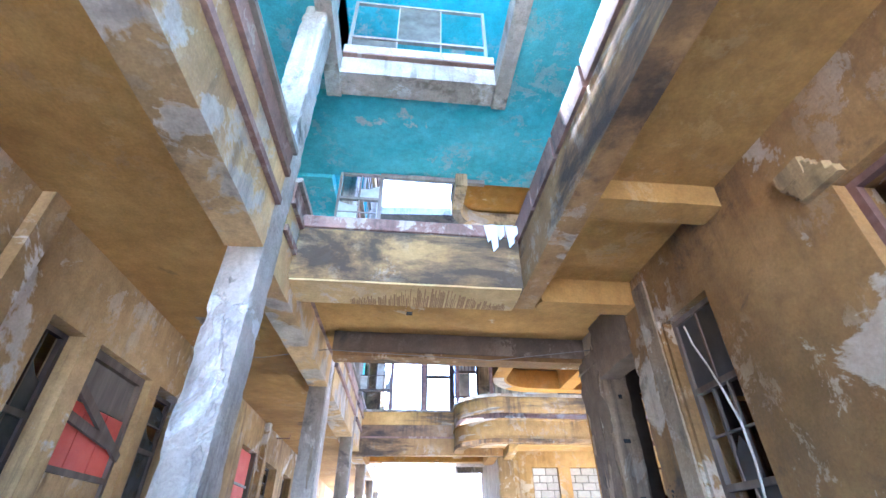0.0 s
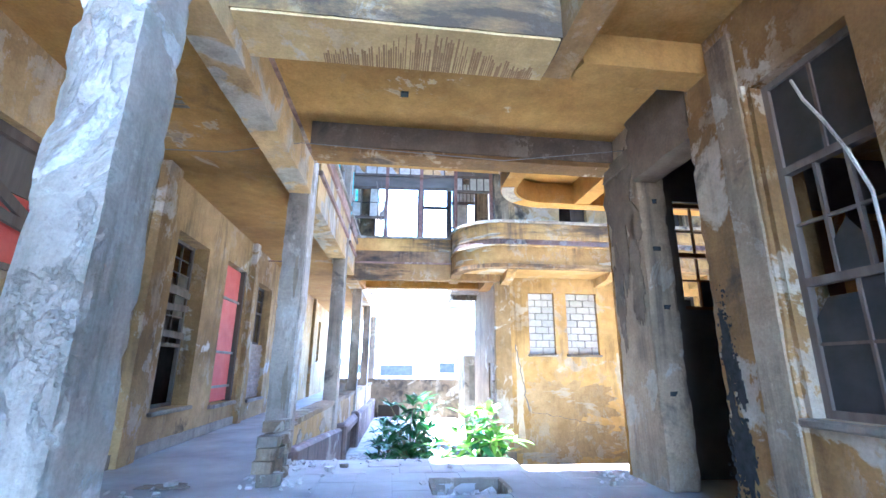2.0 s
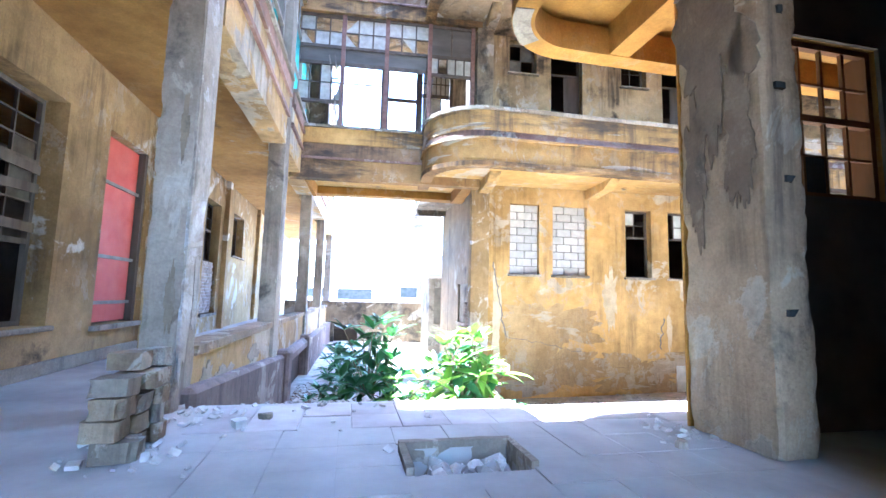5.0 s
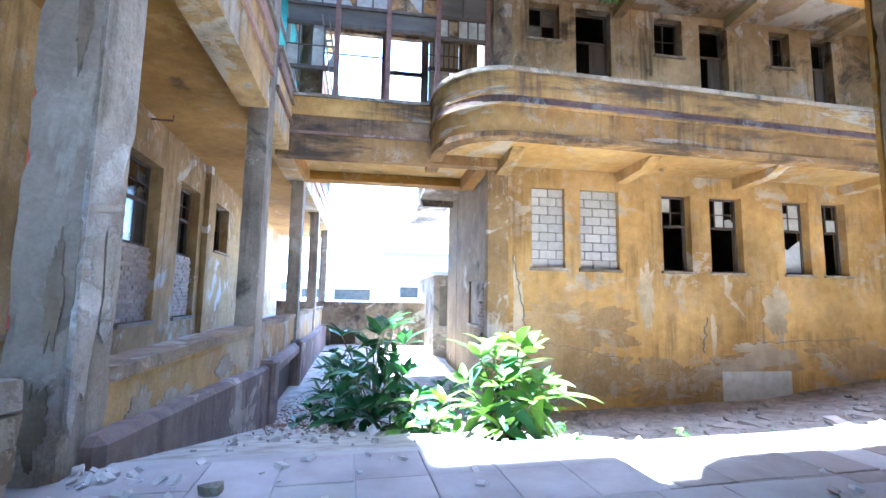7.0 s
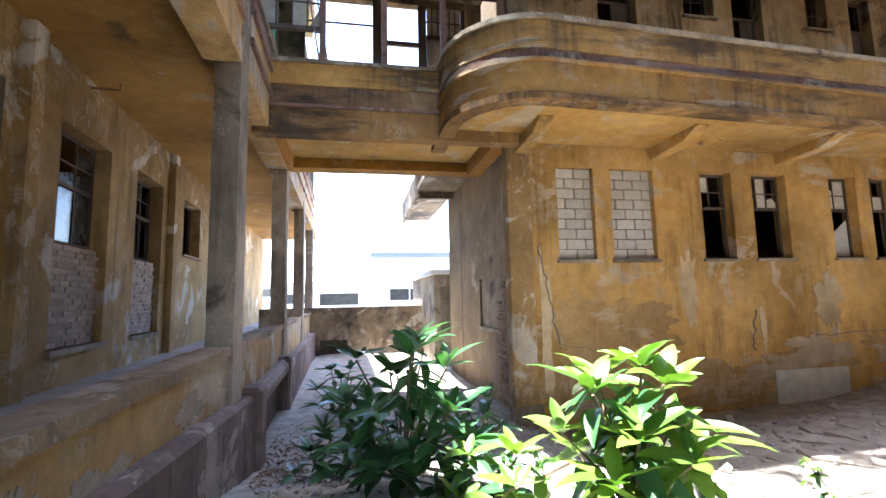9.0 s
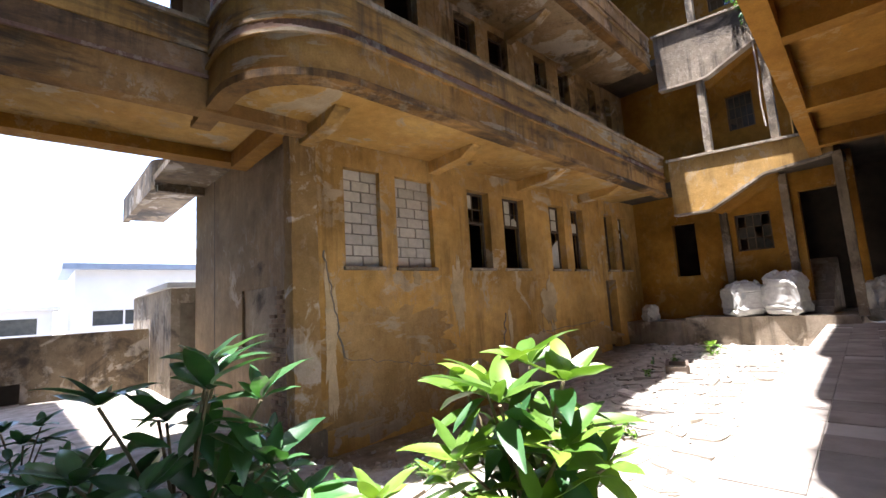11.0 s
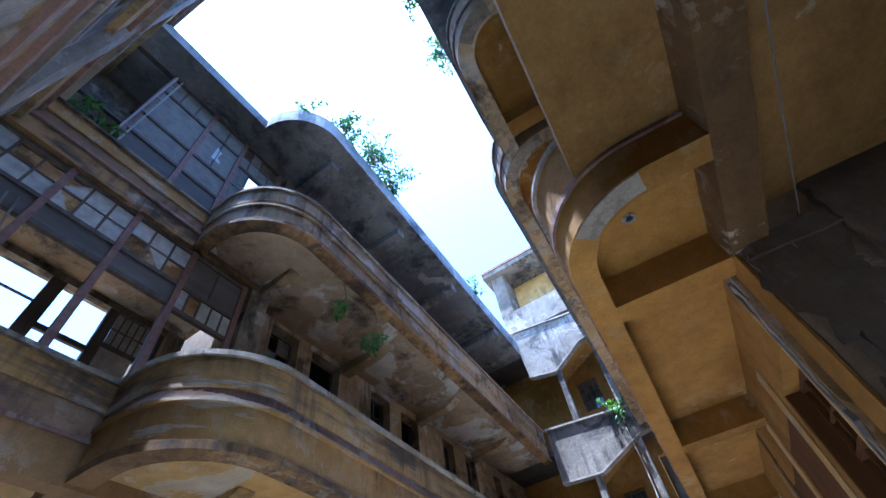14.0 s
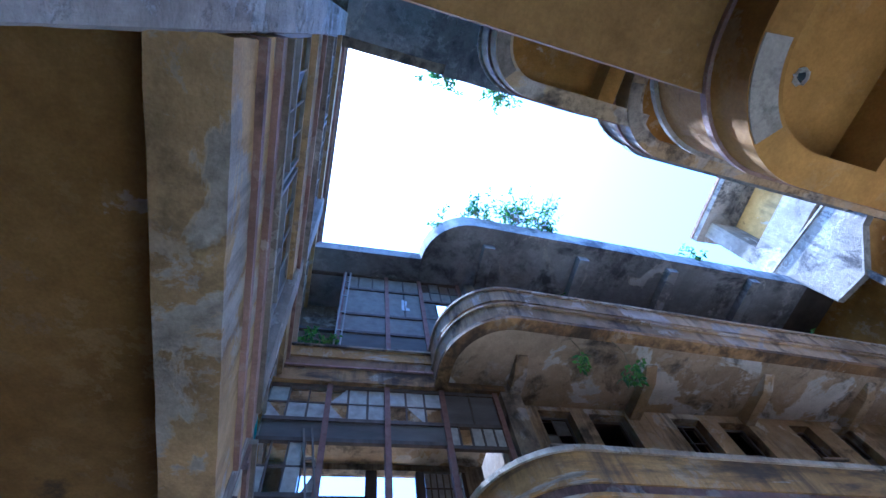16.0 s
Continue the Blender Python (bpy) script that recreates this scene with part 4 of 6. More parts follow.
for k in range(7):
    bm = bmesh.new()
    box(bm, 0, 0, -.01, .5, .03, .0)
    solid("lath", bm, GREY, "exposed grey lath where the ceiling fell", "lath", ML @ pose(-3.3 + frand(-.02, .02), -.75 + k * .05, 4.095, 0, 0, frand(-3, 3)), group="exposed laths")

# arcade columns
for k, (v, z0, mt) in enumerate(((-7.35, 0, PALE), (-3.12, 0, PALE), (1.22, -1.2, GREY), (5.4, -1.2, GREY), (9.8, -1.2, GREY), (14.1, -1.2, GREY), (18.4, -1.2, GREY))):
    bm = bmesh.new()
    top = 12 if k < 5 else 8
    u, w = (-2.11, .35) if k < 2 else (-2.13, .31) if k == 2 else (-2.09, .30)
    noisy_box(bm, u, v, z0, u + w, v + (.43 if k < 2 else .46), top, .06 if k in (1, 2) else .11, .007 if k in (1, 2) else .006, .07 if k < 3 else .02, k)
    lab = "tall white flaking plaster column with rough patches" if k < 2 else "tall grey weathered concrete arcade column"
    solid("column", bm, mt, lab, "column", MA, group="arcade columns")
# broken brick stub
stub = thing("brick_stub", "broken stub of a brick and plaster wall", "masonry", ML @ pose(-1.78, .02, 0))
for r in range(5):
    for i in range(3):
        if r == 4 and i == 0:
            continue
        bm = bmesh.new()
        noisy_box(bm, 0, 0, 0, .24 + frand(-.04, .02), .185 + frand(-.03, .005), .122 + frand(-.015, .004), .04, .014, .12, r * 3 + i)
        part("brick", bm, (GREY, PILLAR, PILLAR)[(r + i) % 3], stub, m=pose(.02 + frand(-.03, .03), .02 + i * .2, r * .126, frand(-2, 2), frand(-2, 2), frand(-6, 6)))
# arcade beams and upper storeys of the left wing
for v0, v1, u0, u1 in ((-12.5, -7.35, -2.12, -1.76), (-6.92, -3.12, -2.12, -1.76), (-2.69, 1.22, -2.12, -1.79), (1.68, 5.4, -2.2, -1.79), (5.86, 9.8, -2.2, -1.8), (10.26, 14.1, -2.2, -1.8), (14.56, 18.4, -2.2, -1.8)):
    ob = thing("arcade_beam", "moulded ochre beam between the arcade columns with flaking paint", "beam", MA, group="arcade beams")
    zb = 3.76
    for nm, du, a, b, mt in (("soffit_beam", 0, zb, 4.28, FLAKY), ("moulding", .05, 4.28, 4.36, PINK), ("band", .02, 4.36, 4.66, FLAKY), ("moulding", .07, 4.66, 4.74, PINK), ("upper_band", .04, 4.74, 4.98, PINK), ("lip", .09, 4.98, 5.05, GREY)):
        bm = bmesh.new()
        if nm == "soffit_beam":
            noisy_box(bm, u0, v0, a, u1 + du, v1, b, .16, .008, .07, v0)
        else:
            box(bm, u0, v0, a, u1 + du, v1, b)
        part(nm, bm, mt, ob)
for z0 in (7.85, 11.9):
    ob = thing("storey_band", "weathered pinkish band between the upper storeys", "band", MA)
    for nm, u1, a, b, mt in (("band", -1.86, 0, .42, HALL), ("moulding", -1.8, .42, .5, PINK), ("upper_band", -1.84, .5, .85, PINK), ("lip", -1.74, .85, .93, GREY)):
        bbox_part(nm, ob, mt, (-2.2, 1.68, z0 + a, u1, 18.4, z0 + min(b, .93 if z0 < 9 else .5) if not (z0 > 9 and a >= .5) else z0 + .5 + .02 * (1 + a)))
# upper left wing: blue walls behind open galleries, slabs
bm = bmesh.new()
box(bm, -4.05, V0, 4.4, WU, 24, 12.3)
solid("wall_upper_left", bm, BLUE, "turquoise upper gallery wall with peeling paint", "wall", ML, kind="structure")
bm = bmesh.new()
prism(bm, [(WU, .5), (skew(-2.2, .5), .5), (skew(-2.2, 18.4), 18.4), (WU, 18.4)], 8.0, 8.25)
prism(bm, [(WU, V0), (skew(-2.2, V0), V0), (skew(-2.2, 18.4), 18.4), (WU, 18.4)], 12.05, 12.3)
solid("ceiling_upper_left", bm, BLUE, "pale turquoise gallery ceilings", "ceiling", ML, kind="structure")
for z0, z1 in ((5.05, 7.85), (8.78, 11.9)):
    for v0, v1 in ((1.68, 3.4), (3.5, 5.4), (5.86, 7.6), (7.7, 9.8)):
        window(MA @ pose(-1.95, v0, 0, 0, 0, 90), v1 - v0, z0, z1, [z0 + 1.0, z1 - .8], [2, 2, (4, 1)], recess=0, glass=.12, sill=False, mat=WOODPALE, bars=GLASSOLD, depth=.05, label="open timber gallery window with a few panes left")
# parapet and plinth
for v0, v1 in ((1.68, 5.4), (5.86, 9.8), (10.26, 14.1), (14.56, 18.4)):
    ob = thing("arcade_parapet", "ochre plaster parapet wall with damp streaks and a broken coping", "parapet", MA, group="arcade parapets")
    bm = bmesh.new()
    noisy_box(bm, -2.08, v0, -1.2, -1.85, v1, .41, .15, .006, .03, v0)
    part("wall", bm, FLAKY, ob)
    bm = bmesh.new()
    noisy_box(bm, -2.12, v0, .41, -1.81, v1, .5, .09, .012, .1, v0 + 1)
    part("coping", bm, PILLAR, ob, "broken coping with bare mortar")
bm = bmesh.new()
side_prism(bm, [(1.4, -1.3), (6.2, -1.3), (6.2, -.17), (1.4, .16)], 0, .26)
bmesh.ops.transform(bm, matrix=pose(-1.70, 0, 0, 0, 0, 90), verts=bm.verts[:])
solid("plinth", bm, PLINTH, "sloping dusky pink plinth below the arcade parapet", "plinth", MA, bevel=.05)
ob = thing("basement_vent", "heavy plastered surround of a dark basement vent", "vent", MA)
bbox_part("post", ob, PLINTH, (-1.9, 6.2, -1.3, -1.62, 6.65, -.1), .05)
bbox_part("post", ob, PLINTH, (-1.9, 9.4, -1.3, -1.62, 9.85, -.1), .05)
bbox_part("lintel", ob, PLINTH, (-1.9, 6.65, -.46, -1.64, 9.4, -.14), .1)
# Dark plate painted for the shade inside the vent.
bbox_part("dark_opening", ob, INSIDE, (-1.87, 6.65, -1.3, -1.84, 9.4, -.47))
bm = bmesh.new()
noisy_box(bm, -1.88, 10, -1.3, -1.64, 18, -.25, .4, .01)
solid("plinth", bm, PLINTH, "dusky pink plinth continuing along the far arcade", "plinth", MA)

# ---- hall ceiling, void and lintel ----
bm = bmesh.new()
box(bm, -1.95, -1.65, 4.29, 2.55, 1.25, 4.44)
box(bm, 1.2, V0, 4.29, 2.55, -1.65, 4.44)
box(bm, 2.55, V0, 4.29, 14, .3, 4.44)
box(bm, -1.95, V0, 4.29, 1.2, -9.5, 4.44)
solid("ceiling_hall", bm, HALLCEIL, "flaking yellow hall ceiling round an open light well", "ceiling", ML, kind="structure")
bm = bmesh.new()
noisy_box(bm, -1.5, .02, 3.9, 2.63, .34, 4.29, .14, .007, .05, 2)
lintel = solid("lintel_beam", bm, HALLOCHRE, "flaking ochre beam with a dark brown inner face across the hall opening", "beam", ML)
bm = bmesh.new()
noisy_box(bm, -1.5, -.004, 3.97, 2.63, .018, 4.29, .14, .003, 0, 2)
part("inner_face", bm, LINTEL, lintel, "dark brown face")
DAMP = weathered("damp_beam_plaster", (0.37, 0.23, 0.085), (0.47, 0.31, 0.125), (0.42, 0.34, 0.24), (0.52, 0.44, 0.33), 0.66, 0.47, (0.05, 0.037, 0.025), offset=137, streak=0.0, stretch=(0.7, 0.7, 1.5))
ob = thing("light_well_beam", "ochre beam with black damp stains at the light well edge", "beam", ML)
bm = bmesh.new()
noisy_box(bm, -1.78, -2.2, 3.98, 1.0, -1.64, 4.68, .14, .006, .04, 4)
part("beam", bm, DAMP, ob)
bm = bmesh.new()
noisy_box(bm, -1.76, -2.19, 3.955, .98, -1.64, 3.985, .14, .003, 0, 4)
part("soffit", bm, DRIPS, ob, "yellow soffit with brown drip marks")
rng = random.Random(4)
bm = bmesh.new()
for k in range(92):
    u = -1.1 + k * .0215
    d = (.14 + .3 * math.exp(-((u + .1) / .6) ** 2)) * rng.uniform(.55, 1.15)
    if rng.random() < .12:
        continue
    w = rng.uniform(.004, .011)
    box(bm, u - w, -1.645 - d, 3.949, u + w, -1.645, 3.953)
part("drip_marks", bm, DRIPBROWN, ob, "brown drip marks")
bbox_part("curb", ob, PINK, (-1.78, -2.22, 4.70, .95, -2.0, 4.88), .01)
# Dark strip painted for the shade in the slit below the curb.
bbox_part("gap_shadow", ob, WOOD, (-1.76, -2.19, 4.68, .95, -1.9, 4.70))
ob = thing("light_well_beam", "stained plaster beam along the side of the light well", "beam", ML)
bm = bmesh.new()
noisy_box(bm, 1.0, -9.5, 3.98, 1.26, -1.64, 4.6, .2, .006, .05, 6)
part("beam", bm, STAINED, ob)
for k in range(9):
    bbox_part("curb_board", ob, PINK, (.98, -9.5 + k * .83, 4.64, 1.04, -8.72 + k * .83, 4.95), .004)
bbox_part("curb", ob, PINK, (1.05, -9.5, 4.6, 1.24, -1.9, 5.0))
bm = bmesh.new()
noisy_box(bm, 1.26, -3.8, 4.05, 2.5, -3.5, 4.29, .1, .005, .05, 12)
solid("ceiling_beam", bm, HALLCEIL, "short plaster beam under the hall ceiling", "beam", ML)
bm = bmesh.new()
noisy_box(bm, 1.26, -1.95, 3.95, 2.55, -1.66, 4.29, .1, .006, .06, 13)
solid("ceiling_beam", bm, HALLCEIL, "short stained beam beside the light well", "beam", ML)
bm = bmesh.new()
for k, (a, b) in enumerate(((0, .04), (.06, -.1), (.15, .08), (.27, -.03), (.33, .12))):
    q = [(.55 + a, -2.235 - .02 * (k % 2), 4.86), (.66 + a, -2.25, 4.87), (.65 + a, -2.27, 4.62 + b), (.59 + a, -2.25, 4.55 + b)]
    vs = [bm.verts.new(p) for p in q] + [bm.verts.new((x, y + .006, z)) for x, y, z in q]
    for f in ((0, 1, 2, 3), (7, 6, 5, 4), (0, 4, 5, 1), (1, 5, 6, 2), (2, 6, 7, 3), (3, 7, 4, 0)):
        bm.faces.new([vs[i] for i in f])
solid("torn_sheet", bm, PANEWHITE, "torn pale sheet hanging over the well edge", "sheet", ML)
for x, v, z in ((-.33, -.75, 4.285),):
    ob = thing("ceiling_box", "small square rusted junction box in the ceiling", "box", ML)
    bbox_part("box", ob, GLASSDARK, (x - .045, v - .05, z - .006, x + .045, v + .05, z + .01))
# second level round the well
bm = bmesh.new()
box(bm, -3.75, -1.65, 8.1, 2.5, .5, 8.3)
box(bm, -3.75, V0, 8.1, -1.9, -1.65, 8.3)
box(bm, 1.05, V0, 8.1, 2.5, -1.65, 8.3)
solid("ceiling_second", bm, BLUE, "turquoise painted ceiling of the second floor", "ceiling", ML, kind="structure")
wall("wall_second_right", BLUE, "turquoise wall of the second floor", ML @ pose(2.5, .4, 0, 0, 0, -90), 12, 4.44, 12.3, .3)
ob = thing("light_well_beam", "pale pink beam and curb at the second floor well", "beam", ML)
bbox_part("beam", ob, PALE, (-1.7, -2.1, 8.02, .95, -1.65, 8.45))
bbox_part("curb", ob, PALE, (-1.7, -2.15, 8.5, .95, -1.8, 8.75))
bbox_part("curb_lip", ob, PINK, (-1.7, -2.18, 8.455, .95, -1.8, 8.495))
bbox_part("beam", ob, PALE, (-1.95, V0, 7.95, -1.7, -1.65, 8.4))
bbox_part("beam", ob, PALE, (.95, V0, 7.95, 1.2, -1.65, 8.4))
window(ML @ pose(-1.7, -1.95, 0), 2.6, 8.75, 10.6, [9.35], [(3, 1), (3, 1)], recess=0, glass=.3, mat=WOODPALE, sill=False, label="pale timber screen at the third floor well")
bm = bmesh.new()
box(bm, -3.75, .4, 8.3, 2.5, .6, 10.6)
solid("wall_third_back", bm, BLUE, "turquoise third floor wall seen up the well", "wall", ML, kind="structure")
bm = bmesh.new()
# Roof is carried over part of the well to hold back direct sun.
box(bm, -3.75, -3.6, 12.05, 2.6, .3, 12.3)
box(bm, 1.1, V0, 12.05, 2.6, -3.6, 12.3)
box(bm, -3.75, V0, 12.05, -.12, -3.6, 12.3)
solid("roof_front", bm, BLUE, "turquoise roof slab of the front block", "roof", ML, kind="structure")
bm = bmesh.new()
box(bm, -3.75, .3, 12.05, 2.6, 1.9, 12.3)
solid("roof_eave", bm, DARKWALL, "sooty eave of the front block's roof", "roof", ML, kind="structure")
# second-level front windows toward the courtyard
window(ML @ pose(-1.9, .4, 0), .9, 4.5, 8.1, [5.6, 6.7, 7.4], [1, (2, 1), (2, 2), (2, 1)], recess=0, glass=.75, mat=WOODPALE, bars=PANEWHITE, sill=False, label="pale timber window with dusty panes on the upper floor")
bm = bmesh.new()
box(bm, -1.05, .36, 4.5, -.98, .46, 8.1)
box(bm, -1.0, .36, 8.0, 1.2, .46, 8.1)
solid("window_post", bm, WOODPALE, "pale timber post of the missing upper window", "post", ML, kind="structure")

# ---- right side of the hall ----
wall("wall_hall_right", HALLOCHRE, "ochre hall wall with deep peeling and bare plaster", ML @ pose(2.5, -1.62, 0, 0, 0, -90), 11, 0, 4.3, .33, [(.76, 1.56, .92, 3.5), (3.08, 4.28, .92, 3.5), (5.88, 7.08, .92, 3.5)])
bm = bmesh.new()
noisy_box(bm, 2.46, -2.34, 0, 2.86, -1.62, 3.55, .07, .009, .05, 21)
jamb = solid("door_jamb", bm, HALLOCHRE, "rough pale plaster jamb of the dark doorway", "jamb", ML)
bm = bmesh.new()
noisy_box(bm, 2.44, -2.32, .02, 2.47, -2.02, 4.1, .1, .006, .02, 23)
part("plaster_strip", bm, PILLAR, jamb, "pale bare plaster strip")
# Dark brown here puts the hall's shade on the doorway lintel.
bm = bmesh.new()
noisy_box(bm, 2.5, -1.62, 3.48, 2.83, -.45, 4.29, .12, .012, .14, 22)
solid("door_lintel", bm, LINTEL, "crumbling lintel over the dark doorway", "lintel", ML)
RW = lambda d: ML @ pose(2.5, -1.5 - d, 0, 0, 0, -90)
ob = window(RW(.88), .8, .92, 3.5, [1.85, 2.72], [(2, 2), (3, 2), (2, 1)], recess=.1, glass=(1.0, .3, 1.0), mat=WOODBROWN, bars=DARKPANE, label="tall dusty sash window with many small panes")
window(RW(3.2), 1.2, .92, 3.5, [1.9, 2.8], [(3, 1), (3, 2), (3, 1)], recess=.1, glass=.7, mat=STEEL, bars=GLASSDARK, label="dark reddish window with broken plaster round it")
window(RW(6), 1.2, .92, 3.5, [1.9, 2.8], [(3, 1), (3, 2), (3, 1)], recess=.1, glass=.7, bars=GLASSDARK, label="dark tall window of the hall")
bm = bmesh.new()
for k in range(7):
    noisy_box(bm, 2.44, -4.75 + k * .035 - .1, 3.5 + k * .03, 2.52, -4.5 + k * .02, 3.56 + k * .045, .05, .02, .1, k)
solid("broken_plaster", bm, HALL, "broken plaster and lath over the hall window", "plaster", ML)
bm = bmesh.new()
cp = [ML @ Vector(p) for p in ((2.46, -2.77, 3.29), (2.42, -2.86, 3.07), (2.41, -2.97, 2.84), (2.40, -3.08, 2.56), (2.40, -3.16, 2.26), (2.41, -3.15, 1.98), (2.42, -3.10, 1.70), (2.45, -3.05, 1.40))]
pipe(bm, cp, .011)
solid("conduit", bm, PALE, "loose white conduit pipe hanging from the wall", "pipe")
bm = bmesh.new()
noisy_box(bm, 2.57, -.5, 0, 2.93, .3, 4.29, .055, .009, .06, 31)
pil = solid("pillar", bm, PILLAR, "massive bare grey-brown corner pillar with chipped arrises", "pillar", ML)
# Cap colour is darkened to match the shade inside the hall.
bm = bmesh.new()
noisy_box(bm, 2.52, -.54, 3.76, 2.95, .28, 3.95, .08, .02, .1, 33)
part("cap", bm, LINTEL, pil, "crumbling top, darkened for the hall's shade")
# Dark blocks painted as the shade inside broken sockets.
for k, (v, z) in enumerate(((-.1, .95), (-.25, 1.9), (-.05, 2.6), (-.3, 3.2))):
    bm = bmesh.new()
    noisy_box(bm, 2.68 + .05 * (k % 2), -.525, z, 2.78 + .05 * (k % 2), -.49, z + .05, .04, .008, .1, k)
    solid("socket_shade", bm, GLASSDARK, "dark block painted as a broken socket in the pillar", "socket", ML)
bm = bmesh.new()
noisy_box(bm, 2.56, .3, 0, 2.92, .325, 4.29, .1, .004, .0, 34)
solid("pillar_render", bm, SOFFIT, "brown ochre render on the outer face of the pillar", "render", ML)
# dark room beside the hall
bm = bmesh.new()
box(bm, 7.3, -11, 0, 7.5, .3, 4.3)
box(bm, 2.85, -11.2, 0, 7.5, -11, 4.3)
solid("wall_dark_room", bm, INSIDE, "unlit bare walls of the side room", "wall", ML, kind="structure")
sh = thing("shelf", "dim shelf with dusty boxes in the side room", "shelf", ML @ pose(3.8, .02, 1.35))
bbox_part("board", sh, WOOD, (0, 0, -.03, 1.4, .26, 0))
for k in range(4):
    bbox_part("box", sh, (WOODPALE, GREY, WOOD, PANEWHITE)[k], (.05 + k * .34, .06, 0, .2 + k * .34, .2, .12 + .05 * (k % 3)), .004)
# right wing wall, bays and boards
bays = [(3.36, 4.5)] + [(3.44 + 1.42 * k, 3.44 + 1.42 * k + 1.18) for k in range(1, 7)]
R0 = 3.04
holes = [(a - R0, b - R0, .55, 3.45) for a, b in bays]
lined = [(bays[0][0] - R0, bays[0][1] - R0, 1.98, 3.45)] + holes[1:]
wall("wall_right_wing", SOFFIT, "ochre terrace wall with tall pilasters", ML @ pose(R0, .04, 0), 11, -1.2, 4.29, .26, holes)
# Dark lining puts the side room's shade on the terrace wall's inner face.
wall("wall_right_wing_lining", INSIDE, "inner face of the terrace wall, painted near-black as shade", ML @ pose(R0, .0, 0), 11, 0, 4.29, .036, lined)
window(ML @ pose(bays[0][0], .04, 0), 1.14, 1.98, 3.45, [2.72], [(4, 2), (4, 2)], recess=.04, glass=.1, mat=BROWNBOARD, bars=GLASSDARK, sill=False, label="tall timber window with mostly missing panes")
for k, (a, b) in enumerate(bays):
    ob = thing("pilaster", "tall plain ochre pilaster on the terrace", "pilaster", ML, group="terrace pilasters")
    x0 = a - .24
    bm = bmesh.new()
    noisy_box(bm, x0, .3, .55, a + .0, .325, 3.88, .15, .003, .0, k + 70)
    part("shaft", bm, OCHRE, ob)
    bbox_part("base", ob, GREY, (x0 - .03, .3, 0, a + .02, .40, .55), .01)
    bd = thing("shutter", "flat brown board shutter between pilasters", "shutter", ML, group="brown shutters")
    n = 3
    for i in range(n):
        w = (b - a) / n
        bbox_part("board", bd, BROWNBOARD, (a + i * w + .004, .26, .55, a + (i + 1) * w - .004, .293, 3.44 if k else 1.96))
    # Brown lining added to put the window reveal's shade into colour.
    if k == 0:
        bbox_part("reveal_lining", bd, BROWNBOARD, (b - .03, .1, 1.97, b - .002, .294, 3.44))
    bbox_part("sill", ob, GREY, (a + .02, .29, .47, b - .26, .40, .548), .01)
bm = bmesh.new()
noisy_box(bm, 2.92, .28, 0, 3.14, .38, 4.0, .12, .015, .12, 44)
solid("pilaster", bm, HALL, "cracked corner pilaster with plaster breaking away", "pilaster", ML)
cracked("crack", [ML @ p for p in wander((3.02, .39, 3.95), (2.95, .385, .6), 30, .05, 0)], .03, "deep vertical crack down the corner pilaster")
bm = bmesh.new()
noisy_box(bm, 2.935, .36, 1.3, 3.05, .40, 3.9, .04, .022, .05, 45)
solid("rubble_core", bm, GREY, "rough rubble core bared by the corner crack", "masonry", ML)
cracked("crack", [ML @ p for p in wander((3.05, .385, 3.95), (2.99, .385, 1.6), 26, .03, 0)], .013, "dark crack beside the bared rubble core")
wall("wall_right_wing_upper", SOOTY, "upper ochre wall above the terrace", ML @ pose(2.7, .45, 0), 11.4, 4.44, 12.3, .26, [(1 + 1.9 * k, 1.9 + 1.9 * k, 5.0, 7.2) for k in range(5)])


def right_tray(z0, z1, u0, v1, R, ribs, label, u1=13.4, soffit=None, v_in=.34):
    """Balcony of the right wing: rounded frame, ribs across and recessed soffit panels."""
    ob = thing("balcony", label, "balcony", ML)
    lines = lambda d: [(u0 - d, v_in - .3)] + [(u0 - d, v1 - R)] + arc(u0 + R, v1 - R, R + d, 180, 90, 12)[1:] + [(u1, v1 + d)]
    for nm, d, t, a, b, mt in (("edge_beam", 0, -.24, 0, .42, SOFFIT if z0 < 5 else SOOTY), ("stripe", .03, -.2, .42, .5, PINK), ("parapet", 0, -.16, .5, 1.2, BALC if z0 < 5 else SOOTY), ("lip", .04, -.24, 1.2, 1.27, GREY)):
        bm = bmesh.new()
        ring(bm, lines(d), t, z0 + a * (z1 - z0) / 1.27, z0 + b * (z1 - z0) / 1.27)
        part(nm, bm, mt, ob)
    bm = bmesh.new()
    ring(bm, arc(u0 + R, v1 - R, R - .01, 176, 128, 10), -.19, z0 - .012, z0 + .03)
    part("bared_concrete", bm, GREY, ob, "grey concrete bared where the rim has flaked")
    bm = bmesh.new()
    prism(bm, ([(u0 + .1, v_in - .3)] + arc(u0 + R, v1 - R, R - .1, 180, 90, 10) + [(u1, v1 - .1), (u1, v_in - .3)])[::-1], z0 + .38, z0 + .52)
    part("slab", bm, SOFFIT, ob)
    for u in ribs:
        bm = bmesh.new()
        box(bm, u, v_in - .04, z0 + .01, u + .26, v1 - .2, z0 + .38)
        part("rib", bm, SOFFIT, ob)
    return ob


right_tray(3.9, 4.95, 1.21, 1.66, .85, (2.6, 6.0, 9.2, 12.2), "ochre balcony soffit with ribs, recessed panels and rounded end")
bm = bmesh.new()
pipe(bm, [(1.97 + .05 * math.cos(a / 4 * math.pi), .96 + .05 * math.sin(a / 4 * math.pi), 4.275) for a in range(9)], .02)
ch = solid("ceiling_rose", bm, PALE, "broken pale rosette round a hole in the soffit", "rosette", ML)
